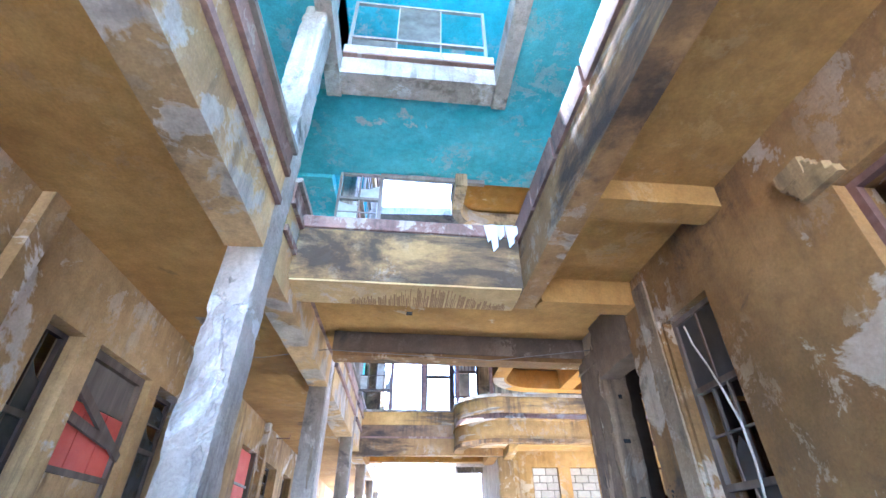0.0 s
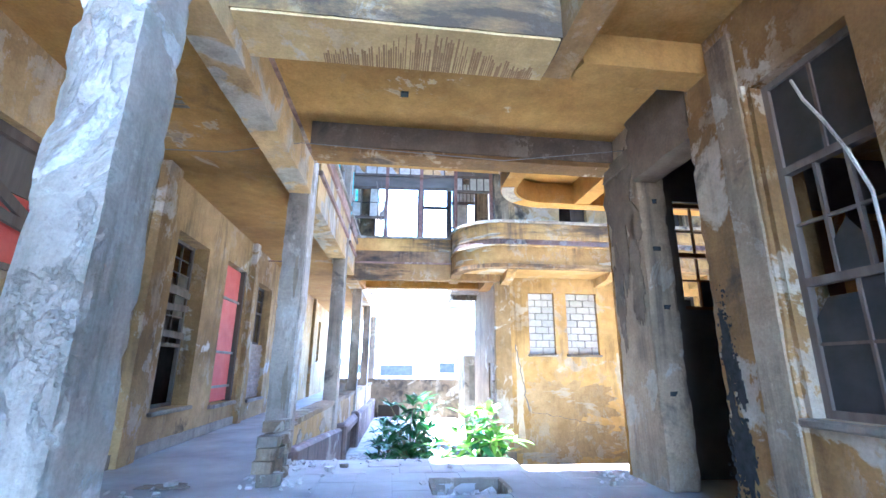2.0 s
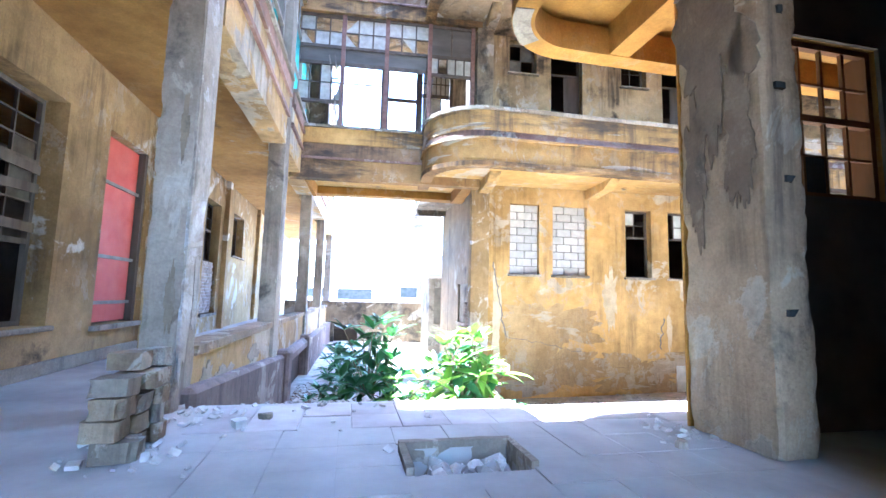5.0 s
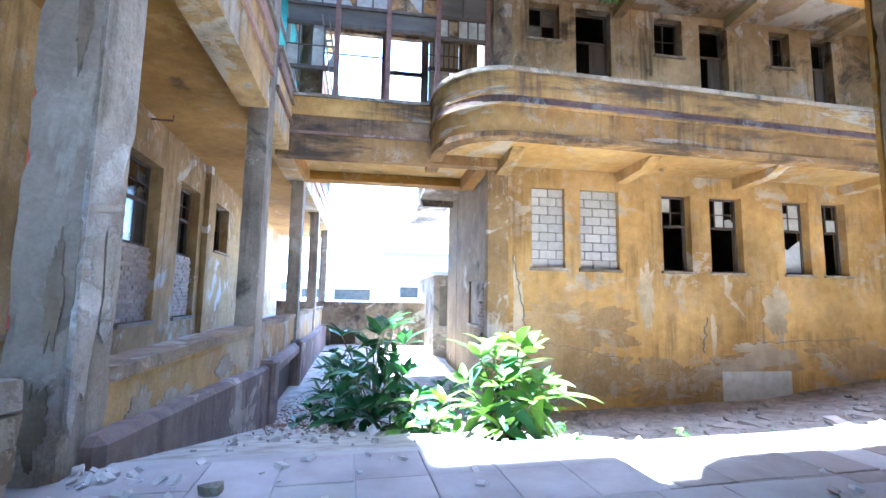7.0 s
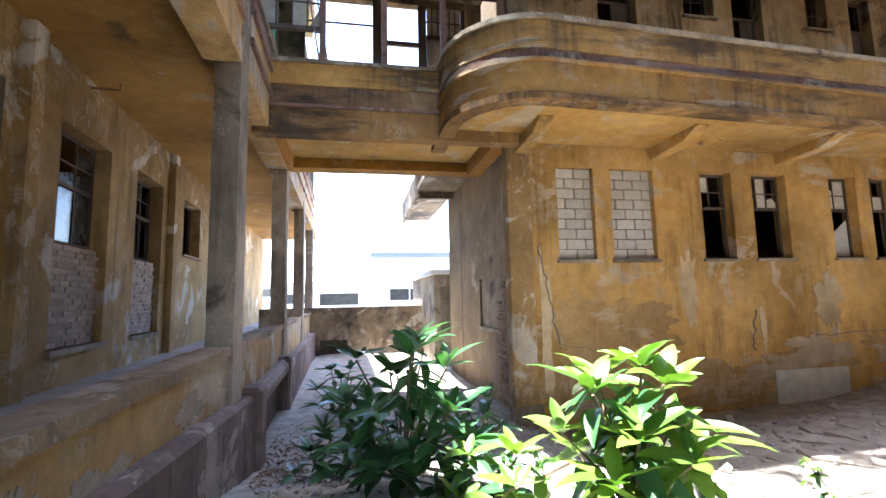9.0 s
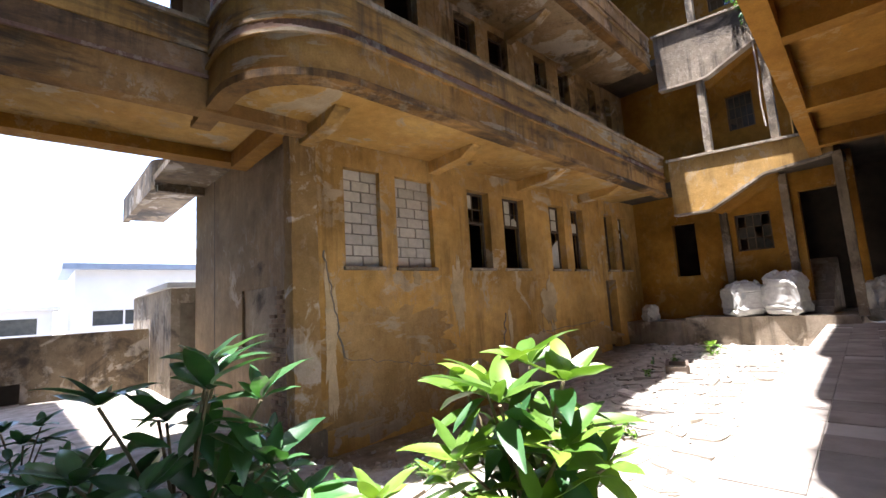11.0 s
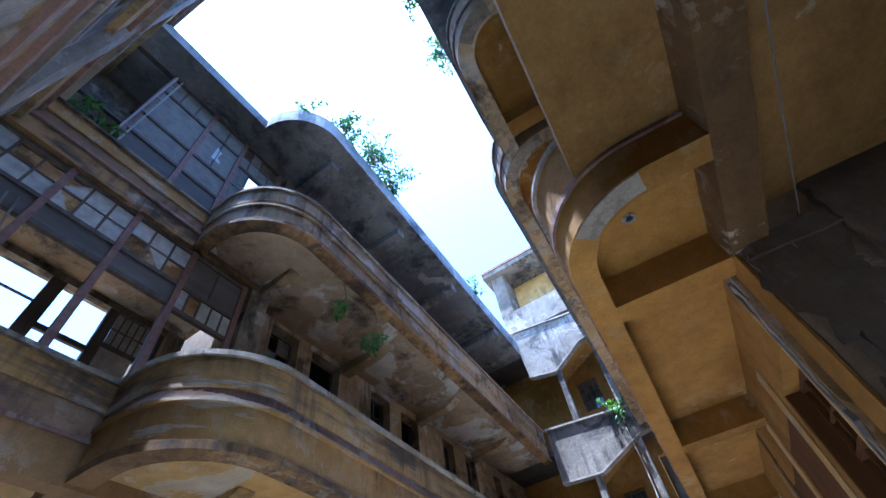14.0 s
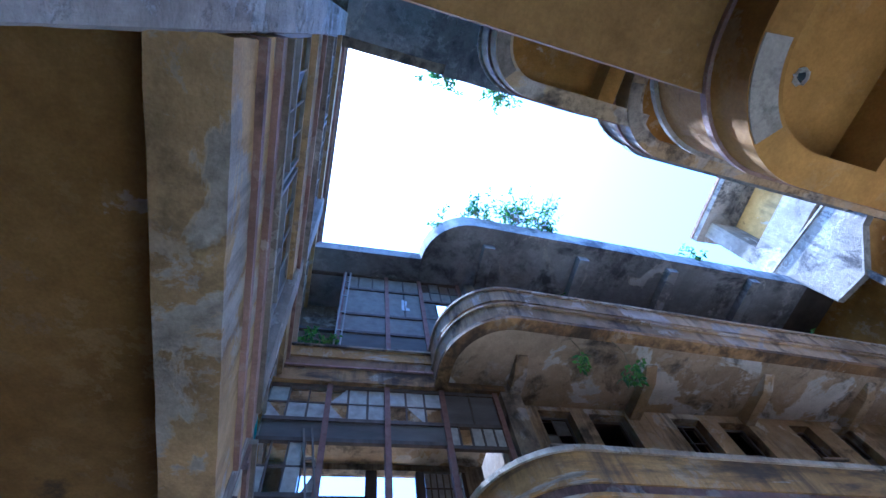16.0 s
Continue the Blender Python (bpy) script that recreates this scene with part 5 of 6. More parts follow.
# Dark plate painted for the shade of the hole; the soffit isn't cut.
bbox_part("hole", ch, GLASSDARK, (1.93, .92, 4.268, 2.01, 1.0, 4.279))
right_tray(7.75, 8.85, 2.7, 2.05, 1.0, (5.0, 8.2), "upper rounded balcony over the terrace in shade", v_in=.5)
right_tray(7.762, 8.84, .55, 1.72, .75, (2.3,), "upper rounded balcony of the front block in shade", u1=3.2, v_in=.5)
bm = bmesh.new()
noisy_box(bm, -1.7, .5, 12.0, .6, 1.68, 12.35, .3, .015, .05, 51)
noisy_box(bm, .6, .5, 12.0, 13.4, 1.92, 12.35, .5, .015, .05, 50)
solid("roof_eave", bm, ROOFDARK, "dark stained roof eave above the courtyard", "roof", ML)
bm = bmesh.new()
prism(bm, ([(5.2, .5)] + arc(6.2, 1.5, 1.0, 180, 90, 10) + [(13.4, 2.5), (13.4, .5)])[::-1], 12.0, 12.4)
solid("roof_eave", bm, ROOFDARK, "rounded roof eave over the terrace", "roof", ML)
# ---- stair tower and platform at the end of the yard ----
bm = bmesh.new()
noisy_box(bm, 10.5, 14.45, -1.3, 18, 18.35, .04, .2, .012, .05, 60)
solid("platform", bm, GREY, "raised concrete loading platform with a crumbling edge", "platform")
bm = bmesh.new()
noisy_box(bm, 10.2, 18.35, -1.3, 18, 20, -.05, .3, .02, .05, 61)
solid("platform", bm, GREY, "lower shaded part of the concrete platform", "platform")


def stair_parapet(outline, mt, label, lit=False):
    ob = thing("stair_parapet", label, "parapet")
    bm = bmesh.new()
    side_prism(bm, outline, 0, .16)
    bmesh.ops.transform(bm, matrix=Matrix.Translation((10.16, 0, 0)) @ Matrix.Rotation(radians(90), 4, "Z"), verts=bm.verts[:])
    part("wall", bm, mt, ob)
    (y0, z0), (y1, z1) = outline[0], outline[1]
    bm = bmesh.new()
    side_prism(bm, [(y0 + .04, z0), (y1 - .04, z1), (y1 - .04, z1 + .07), (y0 + .04, z0 + .07)], -.04, .22)
    bmesh.ops.transform(bm, matrix=Matrix.Translation((10.16, 0, 0)) @ Matrix.Rotation(radians(90), 4, "Z"), verts=bm.verts[:])
    part("coping", bm, GREY, ob)
    low = outline[2:]
    for (ya, za), (yb, zb) in zip(low, low[1:]):
        bm = bmesh.new()
        side_prism(bm, [(ya, za - .06), (yb, zb - .06), (yb, zb), (ya, za)], -.05, .2)
        bmesh.ops.transform(bm, matrix=Matrix.Translation((10.16, 0, 0)) @ Matrix.Rotation(radians(90), 4, "Z"), verts=bm.verts[:])
        part("edge_moulding", bm, GREY, ob)
    return ob


stair_parapet([(18.1, 4.7), (14.4, 4.48), (14.4, 3.95), (15.8, 3.8), (17.15, 3.08), (18.1, 3.1)], OCHRE, "ochre stair landing parapet with a raked underside")
stair_parapet([(18.1, 8.7), (14.4, 8.3), (14.4, 7.65), (15.3, 7.57), (16.8, 6.9), (18.1, 7.0)], STUCCO, "pale flaking stair parapet with trailing plants")
stair_parapet([(18.3, 13.1), (14.4, 12.5), (14.4, 11.6), (15.85, 11.45), (17.05, 10.68), (18.1, 10.9)], STUCCO, "pale grey upper stair parapet in the sun")
for y, zt in ((17.0, 3.1), (15.45, 3.9), (14.35, 3.95)):
    for zb, z2 in ((.04, zt), (4.6, zt + 3.95), (8.6, zt + 7.7)):
        bm = bmesh.new()
        dx = 1.2 if zb < 1 and y > 15 else 0
        noisy_box(bm, 10.02 + dx, y - .1 + dx * .16, zb, 10.22 + dx, y + .1 + dx * .16, z2, .2, .005, .03, y)
        solid("stair_post", bm, STUCCO, "slim pale concrete post of the stair landing", "post", group="stair posts")
TW = pose(11.6, 20, 0, 0, 0, -90)
tops = [(3.0, 3.9, 1.9, 3.0), (4.6, 5.5, .04, 3.4), (1.2, 1.9, 1.3, 3.0), (3.2, 3.9, 5.6, 6.7), (4.7, 5.6, 4.6, 7.4), (3.1, 3.9, 9.6, 10.8), (4.7, 5.6, 8.7, 11.3)]
wall("wall_stair_back", SOFFIT, "ochre back wall of the stair landings", TW, 5.8, -.1, 13.2, .25, tops)
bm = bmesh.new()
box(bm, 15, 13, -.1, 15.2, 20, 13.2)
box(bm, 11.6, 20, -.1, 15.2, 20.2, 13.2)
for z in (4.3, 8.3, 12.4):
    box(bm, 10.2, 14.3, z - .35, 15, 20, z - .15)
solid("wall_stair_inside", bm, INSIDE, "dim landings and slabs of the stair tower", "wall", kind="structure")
for a, b, c, d in (tops[0], tops[3], tops[5]):
    window(TW @ pose(a, 0, 0), b - a, c, d, [], [(4, 3)], recess=.1, glass=.7, bars=GLASSDARK, sill=False, label="small many-paned stair window")
st = thing("stair_flight", "worn concrete steps rising from the platform", "stair", pose(11.3, 15.0, .04))
for k in range(9):
    bm = bmesh.new()
    noisy_box(bm, k * .27, 0, 0, k * .27 + .29, 1.25, (k + 1) * .17, .3, .004, .02, k)
    part("step", bm, GREY, st)
# slanting stair soffits
for z in (0, 4.05, 8.0):
    bm = bmesh.new()
    side_prism(bm, [(17.2, z + 3.05), (15.7, z + 3.85), (15.7, z + 4.0), (17.2, z + 3.2)], 0, 1.4)
    bmesh.ops.transform(bm, matrix=Matrix.Translation((11.58, 0, 0)) @ Matrix.Rotation(radians(90), 4, "Z"), verts=bm.verts[:])
    solid("stair_soffit", bm, SOFFIT, "sloping underside of the stair flight", "stair")
# Ceiling added to keep skylight off the passage end.
bm = bmesh.new()
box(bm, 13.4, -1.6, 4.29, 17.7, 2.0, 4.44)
solid("ceiling_passage", bm, INSIDE, "added dark ceiling that shades the end of the terrace passage", "ceiling", ML, kind="structure")
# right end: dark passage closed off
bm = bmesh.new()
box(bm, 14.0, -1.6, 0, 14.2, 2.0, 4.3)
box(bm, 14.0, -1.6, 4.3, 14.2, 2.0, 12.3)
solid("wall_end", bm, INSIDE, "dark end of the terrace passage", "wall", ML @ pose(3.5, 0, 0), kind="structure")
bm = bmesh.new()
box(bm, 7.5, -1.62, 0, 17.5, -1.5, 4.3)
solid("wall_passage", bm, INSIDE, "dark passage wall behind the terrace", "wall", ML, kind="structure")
# rooftop room above the stair
ob = thing("rooftop_room", "pale rooftop stair room with an ochre recess", "building", pose(10.0, 15.0, 13.0))
bbox_part("wall", ob, STUCCO, (0, 2.9, 0, 3.5, 3.5, 3.6))
bbox_part("wall", ob, STUCCO, (0, 0, 0, 3.5, .4, 3.6))
bbox_part("back_wall", ob, OCHRE, (1.2, .4, 0, 1.4, 2.9, 3.6))
bbox_part("parapet", ob, STUCCO, (0, .4, 0, .2, 2.9, 1.2))
bbox_part("roof", ob, STUCCO, (-.3, -.3, 3.6, 3.8, 3.8, 3.85))
bbox_part("roof_edge", ob, PINK, (-.35, -.35, 3.85, 3.8, 3.8, 4.0))
bm = bmesh.new()
pipe(bm, [(.5, .2, 4.0), (.5, .2, 5.2), (1.4, .2, 5.2), (1.4, .2, 4.0)], .05)
part("vent_pipe", bm, PALE, ob)

# ---- sacks on the platform ----
def sack(x, y, z, w, h, seed, label):
    ob = thing("rubble_sack", label, "sack", pose(x, y, z, 0, 0, seed * 37))
    bm = bmesh.new()
    bmesh.ops.create_icosphere(bm, subdivisions=5, radius=1)
    for v in bm.verts:
        p = v.co.copy()
        sq = lambda c: math.copysign(abs(c) ** .42, c)
        up = (math.copysign(abs(p.z) ** .5, p.z) + 1) / 2
        q = Vector((sq(p.x) * w / 2 * (1.06 - .14 * up), sq(p.y) * w / 2 * (1.06 - .14 * up), up * h))
        q += noise.noise_vector(p * 2.2 + Vector((seed, 0, 0))) * .07 + noise.noise_vector(Vector((p.x * 3, p.y * 3, q.z * 16 + seed))) * .035
        q.z = max(0, q.z)
        v.co = q
    part("bag", bm, SACK, ob)
    for k in range(11):
        bm = bmesh.new()
        bmesh.ops.create_icosphere(bm, subdivisions=2, radius=frand(.05, .1))
        for v in bm.verts:
            v.co += noise.noise_vector(v.co * 14 + Vector((k, seed, 0))) * .03
        part("scrap", bm, SACK, ob, m=pose(frand(-w * .32, w * .32), frand(-w * .32, w * .32), h * .95 + frand(0, .07)))
    return ob


sack(10.85, 16.85, .04, .92, .92, 1, "slumped white sack of rubble on the platform")
sack(10.85, 15.88, .04, .88, 1.12, 2, "bulging white sack of rubble on the platform")
sack(10.8, 13.85, -.16, .98, 1.0, 3, "white rubble sack in the shade of the passage")
sack(10.4, 19.3, -.05, .4, .42, 4, "small pale rubbish bag by the wall")

# ---- plants ----
def leafmat(name, c1, c2):
    m, nt, b = nodes(name)
    oi = nt.nodes.new("ShaderNodeObjectInfo")
    col = ramp(nt, oi.outputs["Random"], [(0, c1), (1, c2)])
    col = mix(nt, 1.0, col, ramp(nt, tex(nt, 9), [(.3, (.8, .8, .8)), (.7, (1.15, 1.15, 1.1))]), "MULTIPLY")
    nt.links.new(col, b.inputs["Base Color"])
    b.inputs["Roughness"].default_value = .38
    tr = nt.nodes.new("ShaderNodeBsdfTranslucent")
    nt.links.new(mix(nt, 1.0, col, (1.3, 1.5, .6), "MULTIPLY"), tr.inputs[0])
    ms = nt.nodes.new("ShaderNodeMixShader")
    ms.inputs[0].default_value = .22
    nt.links.new(b.outputs[0], ms.inputs[1])
    nt.links.new(tr.outputs[0], ms.inputs[2])
    nt.links.new(ms.outputs[0], nt.nodes["Material Output"].inputs[0])
    return m


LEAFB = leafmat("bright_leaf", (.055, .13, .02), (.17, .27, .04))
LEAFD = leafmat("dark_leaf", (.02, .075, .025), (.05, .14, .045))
LEAFS = leafmat("sprig_leaf", (.06, .16, .025), (.15, .28, .045))
STEM = plain("stem_bark", (.12, .10, .06), (.2, .17, .1), 9, .8)


def leaf_mesh(material, length, width, curl):
    bm = bmesh.new()
    n = 7
    rows = []
    for i in range(n + 1):
        t = i / n
        w = width / 2 * (math.sin(math.pi * min(1, t ** .85 * .96 + .03)) ** .8)
        x = t * length
        z = -curl * t * t * length + .02 * length * math.sin(t * 9)
        rows.append([bm.verts.new((x, s * w, z + abs(s) * w * .28)) for s in (-1, -.5, 0, .5, 1)])
    for a, b in zip(rows, rows[1:]):
        for k in range(4):
            bm.faces.new((a[k], a[k + 1], b[k + 1], b[k]))
    me = mesh(bm, "leaf", material)
    for p in me.polygons:
        p.use_smooth = True
    return me


LEAVES = {k: [leaf_mesh(mt, l, w, c) for l, w, c in ((.29, .112, .3), (.24, .096, .12), (.32, .12, .55))] for k, mt in (("b", LEAFB), ("d", LEAFD))}
SMALL = [leaf_mesh(LEAFS, .10, .05, .3), leaf_mesh(LEAFD, .12, .05, .5)]


def leafy_plant(x, y, h, stems, spread, kind, label, seed, per=12, size=1.1):
    """Stems fan out from the root to a dome, each with leaves round its upper part and a rosette at its tip."""
    random.seed(seed)
    z0 = ground_z(x, y) - .03
    ob = thing("rubber_plant", label, "plant", pose(x, y, z0))
    for s in range(stems):
        f = (s + .5) / stems
        el = math.asin(1 - .93 * f)
        a = s * 2.39996 + frand(-.3, .3)
        k1 = frand(.82, 1.08)
        tip = Vector((spread * math.cos(el) * math.cos(a) * k1, spread * math.cos(el) * math.sin(a) * k1, h * (.30 + .70 * math.sin(el)) * k1 - .16))
        pts = [Vector((tip.x * t ** 1.4, tip.y * t ** 1.4, tip.z * t ** .9)) for t in (0, .25, .5, .75, 1)]
        bm = bmesh.new()
        pipe(bm, pts, .009, 6)
        part("stem", bm, STEM, ob)
        out = math.degrees(math.atan2(tip.y, tip.x))
        for k in range(per):
            rosette = k < 7
            t = 1.0 if rosette else frand(.55, .97)
            i = min(3, int(t * 4))
            p = pts[i].lerp(pts[i + 1], t * 4 - i)
            yaw = k * 137.5 + frand(-18, 18) + out
            away = math.cos(radians(yaw - out))
            pitch = frand(-62, -22) + 30 * (1 - abs(math.sin(el))) * max(0, away) if rosette else frand(-18, 38)
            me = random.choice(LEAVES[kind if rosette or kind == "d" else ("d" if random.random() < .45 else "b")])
            sc = size * (frand(.55, .85) if rosette and k < 2 else frand(.85, 1.2))
            part("leaf", me, None, ob, m=Matrix.Translation(p) @ pose(0, 0, 0, frand(-30, 30), pitch, yaw) @ Matrix.Translation((.02, 0, 0)) @ Matrix.Scale(sc, 4))
    return ob


leafy_plant(-2.12, 14.72, 1.15, 17, .46, "b", "bushy bright green rubber plant in the sun", 11, 13, .9)
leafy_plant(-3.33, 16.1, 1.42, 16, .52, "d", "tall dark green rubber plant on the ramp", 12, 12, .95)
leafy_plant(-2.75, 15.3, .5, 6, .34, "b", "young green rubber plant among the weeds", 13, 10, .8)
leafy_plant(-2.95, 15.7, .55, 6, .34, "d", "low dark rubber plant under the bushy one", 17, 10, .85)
leafy_plant(-4.1, 17.3, .6, 6, .3, "d", "low dark shrub by the plinth", 14, 10, .7)
leafy_plant(8.9, 17.2, .55, 5, .22, "b", "small green weed on the sunny ground", 15, 9, .6)
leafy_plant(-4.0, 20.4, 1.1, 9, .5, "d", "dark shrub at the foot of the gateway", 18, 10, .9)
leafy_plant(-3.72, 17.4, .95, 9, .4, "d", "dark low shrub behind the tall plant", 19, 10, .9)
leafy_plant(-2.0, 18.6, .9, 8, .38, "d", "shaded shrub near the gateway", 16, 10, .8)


def sprig(p, r, n, label, seed, mats=(0, 0, 1), big=1.0):
    """A weed or shrub: bowed twigs that fork, with small leaves gathered along their outer half."""
    rng = random.Random(seed)
    ob = thing("weed", label, "weed", Matrix.Translation(p))
    twigs = []
    bm = bmesh.new()
    for k in range(max(4, n // 16)):
        e = Vector((rng.gauss(0, .42), rng.gauss(0, .42), .12 + abs(rng.gauss(0, .5)))) * r
        bow = Vector((e.x * .3, e.y * .3, e.z * .6))
        pipe(bm, [Vector(), bow, e], .003 + r * .004, 4)
        twigs.append((bow, e))
        for j in range(2):
            f = bow.lerp(e, rng.uniform(.2, .8))
            g = f + Vector((rng.gauss(0, .16), rng.gauss(0, .16), rng.gauss(.08, .1))) * r
            pipe(bm, [f, f.lerp(g, .5), g], .002 + r * .002, 4)
            twigs.append((f, g))
    part("twig", bm, STEM, ob)
    for j, me in enumerate(SMALL):
        vs = [v.co.copy() for v in me.vertices]
        fs = [tuple(q.vertices) for q in me.polygons]
        verts, faces = [], []
        for k in range(n):
            if mats[k % 3] != j:
                continue
            a, b = rng.choice(twigs)
            d = a.lerp(b, rng.uniform(.25, 1.05)) + Vector((rng.gauss(0, .03), rng.gauss(0, .03), rng.gauss(0, .03))) * r
            m = Matrix.Translation(d) @ pose(0, 0, 0, rng.uniform(-40, 40), rng.uniform(-50, 50), rng.uniform(0, 360)) @ Matrix.Scale(rng.uniform(.6, 1.2) * big, 4)
            o = len(verts)
            verts += [m @ v for v in vs]
            faces += [tuple(i + o for i in f) for f in fs]
        if verts:
            mesh_data = bpy.data.meshes.new("foliage")
            mesh_data.from_pydata(verts, [], faces)
            mesh_data.materials.append((LEAFS, LEAFD)[j])
            part("foliage", mesh_data, None, ob)
    return ob


for k, (x, y, z, r, n) in enumerate(((.4, 17.9, 8.9, .18, 12), (7.1, 18.15, 8.75, .25, 20), (.81, 18.09, 6.6, .36, 130), (-.1, 18.05, 6.8, .26, 70), (-4.95, 19.5, 8.75, .45, 160), (-4.5, 19.5, 8.75, .35, 80), (10.1, 15.0, 8.4, .75, 420), (10.15, 15.7, 8.45, .55, 200))):
    sprig((x, y, z), r, n, "green weeds rooted in the crumbling ledge", 100 + k)


def trailing(p, drops, label, seed):
    """A creeper that hangs over an edge: several long bare runners with small leaves near the top."""
    rng = random.Random(seed)
    ob = thing("creeper", label, "creeper", Matrix.Translation(p))
    for k in range(drops):
        n = rng.randint(7, 12)
        o = Vector((rng.uniform(-.04, .04), rng.uniform(-.5, .5), .05))
        pts = [o + Vector((-.02 * i - .05 * (i > 0) + rng.gauss(0, .012), rng.gauss(0, .05), -.02 * i * i ** .6)) for i in range(n)]
        bm = bmesh.new()
        pipe(bm, pts, .006, 4)
        run = part("runner", bm, STEM, ob)
        for i in range(26):
            q = pts[min(n - 1, int(abs(rng.gauss(0, n * .4))))]
            part("leaf", SMALL[i % 2], None, run, m=Matrix.Translation(q + Vector((rng.gauss(-.03, .03), rng.gauss(0, .04), rng.gauss(0, .04)))) @ pose(0, 0, 0, rng.uniform(-60, 60), rng.uniform(-60, 60), rng.uniform(0, 360)) @ Matrix.Scale(rng.uniform(.6, 1.2), 4))


trailing((10.02, 15.2, 8.42), 7, "pale green creeper trailing over the stair parapet", 301)
for k, (x, y, z, r, n) in enumerate(((-1.0, 17.6, 12.5, .8, 340), (.3, 17.65, 12.5, 1.15, 800), (1.1, 17.7, 12.5, .9, 480), (-1.9, 18.2, 12.4, .6, 220), (6.4, 18.0, 12.45, .7, 240))):
    sprig((x, y, z), r, n, "small shrub growing on the roof edge", 140 + k, (0, 1, 1), .8)
for k, (u, v, z, r, n) in enumerate(((.6, 1.9, 12.35, .75, 420), (2.2, 2.0, 12.35, .8, 420), (-1.6, .9, 12.3, .4, 90))):
    sprig(ML @ Vector((u, v, z)), r, n, "leafy shrub hanging over the roof eave", 160 + k, (0, 1, 1), .8)
for k in range(16):
    x, y = (frand(-2.5, 8), frand(15.5, 18.2)) if k > 7 else (frand(-3.4, -.6), frand(15.2, 17.6))
    sprig((x, y, ground_z(x, y)), frand(.16, .34), 34, "low green creeping weeds on the ground", 200 + k)
bm = bmesh.new()
pipe(bm, [(10.05, 15.6, 8.4), (10.0, 15.62, 7.6), (10.0, 15.6, 6.6), (10.0, 15.63, 5.6), (10.0, 15.6, 5.0)], .02, 5)
solid("vine", bm, PALE, "dry vine trailing down from the stair parapet", "vine")

for k, (x, z) in enumerate(((.81, 6.6), (-.1, 6.8))):
    bm = bmesh.new()
    pipe(bm, [(x + .1, 18.1, 7.76), (x + .16, 18.08, 7.4), (x + .06, 18.1, 7.0), (x, 18.09, z)], .008, 5)
    solid("hanging_stem", bm, STEM, "bare stem hanging from the upper balcony", "stem", kind="structure")

# ---- rubble on the ground and floor ----
random.seed(77)
bm = bmesh.new()
for k in range(1500):
    x, y = frand(-4.6, 10.3), frand(14.1, 19.9)
    s = frand(.008, .04) * (2.0 if random.random() < .12 else 1)
    box(bm, -s, -s * frand(.5, 1), -s * .5, s, s * frand(.5, 1), s * .5, Matrix.Translation((x, y, ground_z(x, y) + s * .3)) @ pose(0, 0, 0, frand(0, 50), frand(0, 50), frand(0, 360)))
solid("rubble_scatter", bm, RUBBLE, "scattered broken masonry over the yard", "rubble", kind="stuff")
bm = bmesh.new()
for k in range(260):
    c = random.choice(((-1.5, .2, .35), (-1.4, 1.1, .4), (-3.5, 2.5, .5), (2.4, .2, .3), (2.6, -1.6, .35), (-2.9, -.6, .6), (0, 1.3, .9), (2.2, -2.2, .35)))
    u, v = random.gauss(c[0], c[2] * .5), random.gauss(c[1], c[2] * .6)
    if v > 1.4 or u < -3.7:
        continue
    s = frand(.008, .035)
    box(bm, -s, -s * .8, -s * .4, s, s * .8, s * .4, Matrix.Translation((u, v, s * .3)) @ pose(0, 0, 0, frand(0, 40), frand(0, 40), frand(0, 360)))
solid("plaster_crumbs", bm, RUBBLE, "plaster crumbs scattered over the hall floor", "rubble", ML, kind="stuff")
for k, (u, v, s) in enumerate(((2.25, -2.4, .13), (2.05, -2.55, .08), (2.42, -2.2, .1), (-3.2, -2.6, .16), (-3.0, -2.75, .1), (2.1, -.15, .06), (-1.05, .75, .08), (-.9, .95, .06), (-2.6, .15, .07))):
    bm = bmesh.new()
    noisy_box(bm, -s, -s * .7, -.01, s, s * .7, s * .7, .05, .025, .15, k * 3)
    solid("plaster_chunk", bm, PALE if k % 2 else RUBBLE, "broken chunk of fallen plaster on the floor", "rubble", ML @ pose(u, v, 0, 0, 0, k * 50), group="fallen plaster chunks")
for k, (x, y, w, d) in enumerate(((5.6, 16.3, .5, .25), (6.4, 15.6, .35, .3), (4.3, 17.3, .4, .2), (7.6, 16.1, .6, .3), (3.2, 15.9, .3, .3), (-3.9, 18.2, .3, .2))):
    bm = bmesh.new()
    noisy_box(bm, -w / 2, -d / 2, 0, w / 2, d / 2, .07, .08, .015, .1, k)
    solid("debris_slab", bm, RUBBLE, "broken concrete slab lying on the ground", "debris", pose(x, y, ground_z(x, y), frand(-8, 8), frand(-8, 8), k * 40), group="broken slabs")
crate = thing("crate_frame", "grey broken crate lying in the sunny yard", "crate", pose(6.3, 16.9, ground_z(6.3, 16.9), 0, 0, 20))
for q in ((0, 0, 0, .9, .06, .18), (0, .4, 0, .9, .46, .18), (0, .06, .05, .05, .4, .14), (.85, .06, .05, .9, .4, .14)):
    bbox_part("slat", crate, WOOD, q)

random.seed(91)
verts, faces = [], []
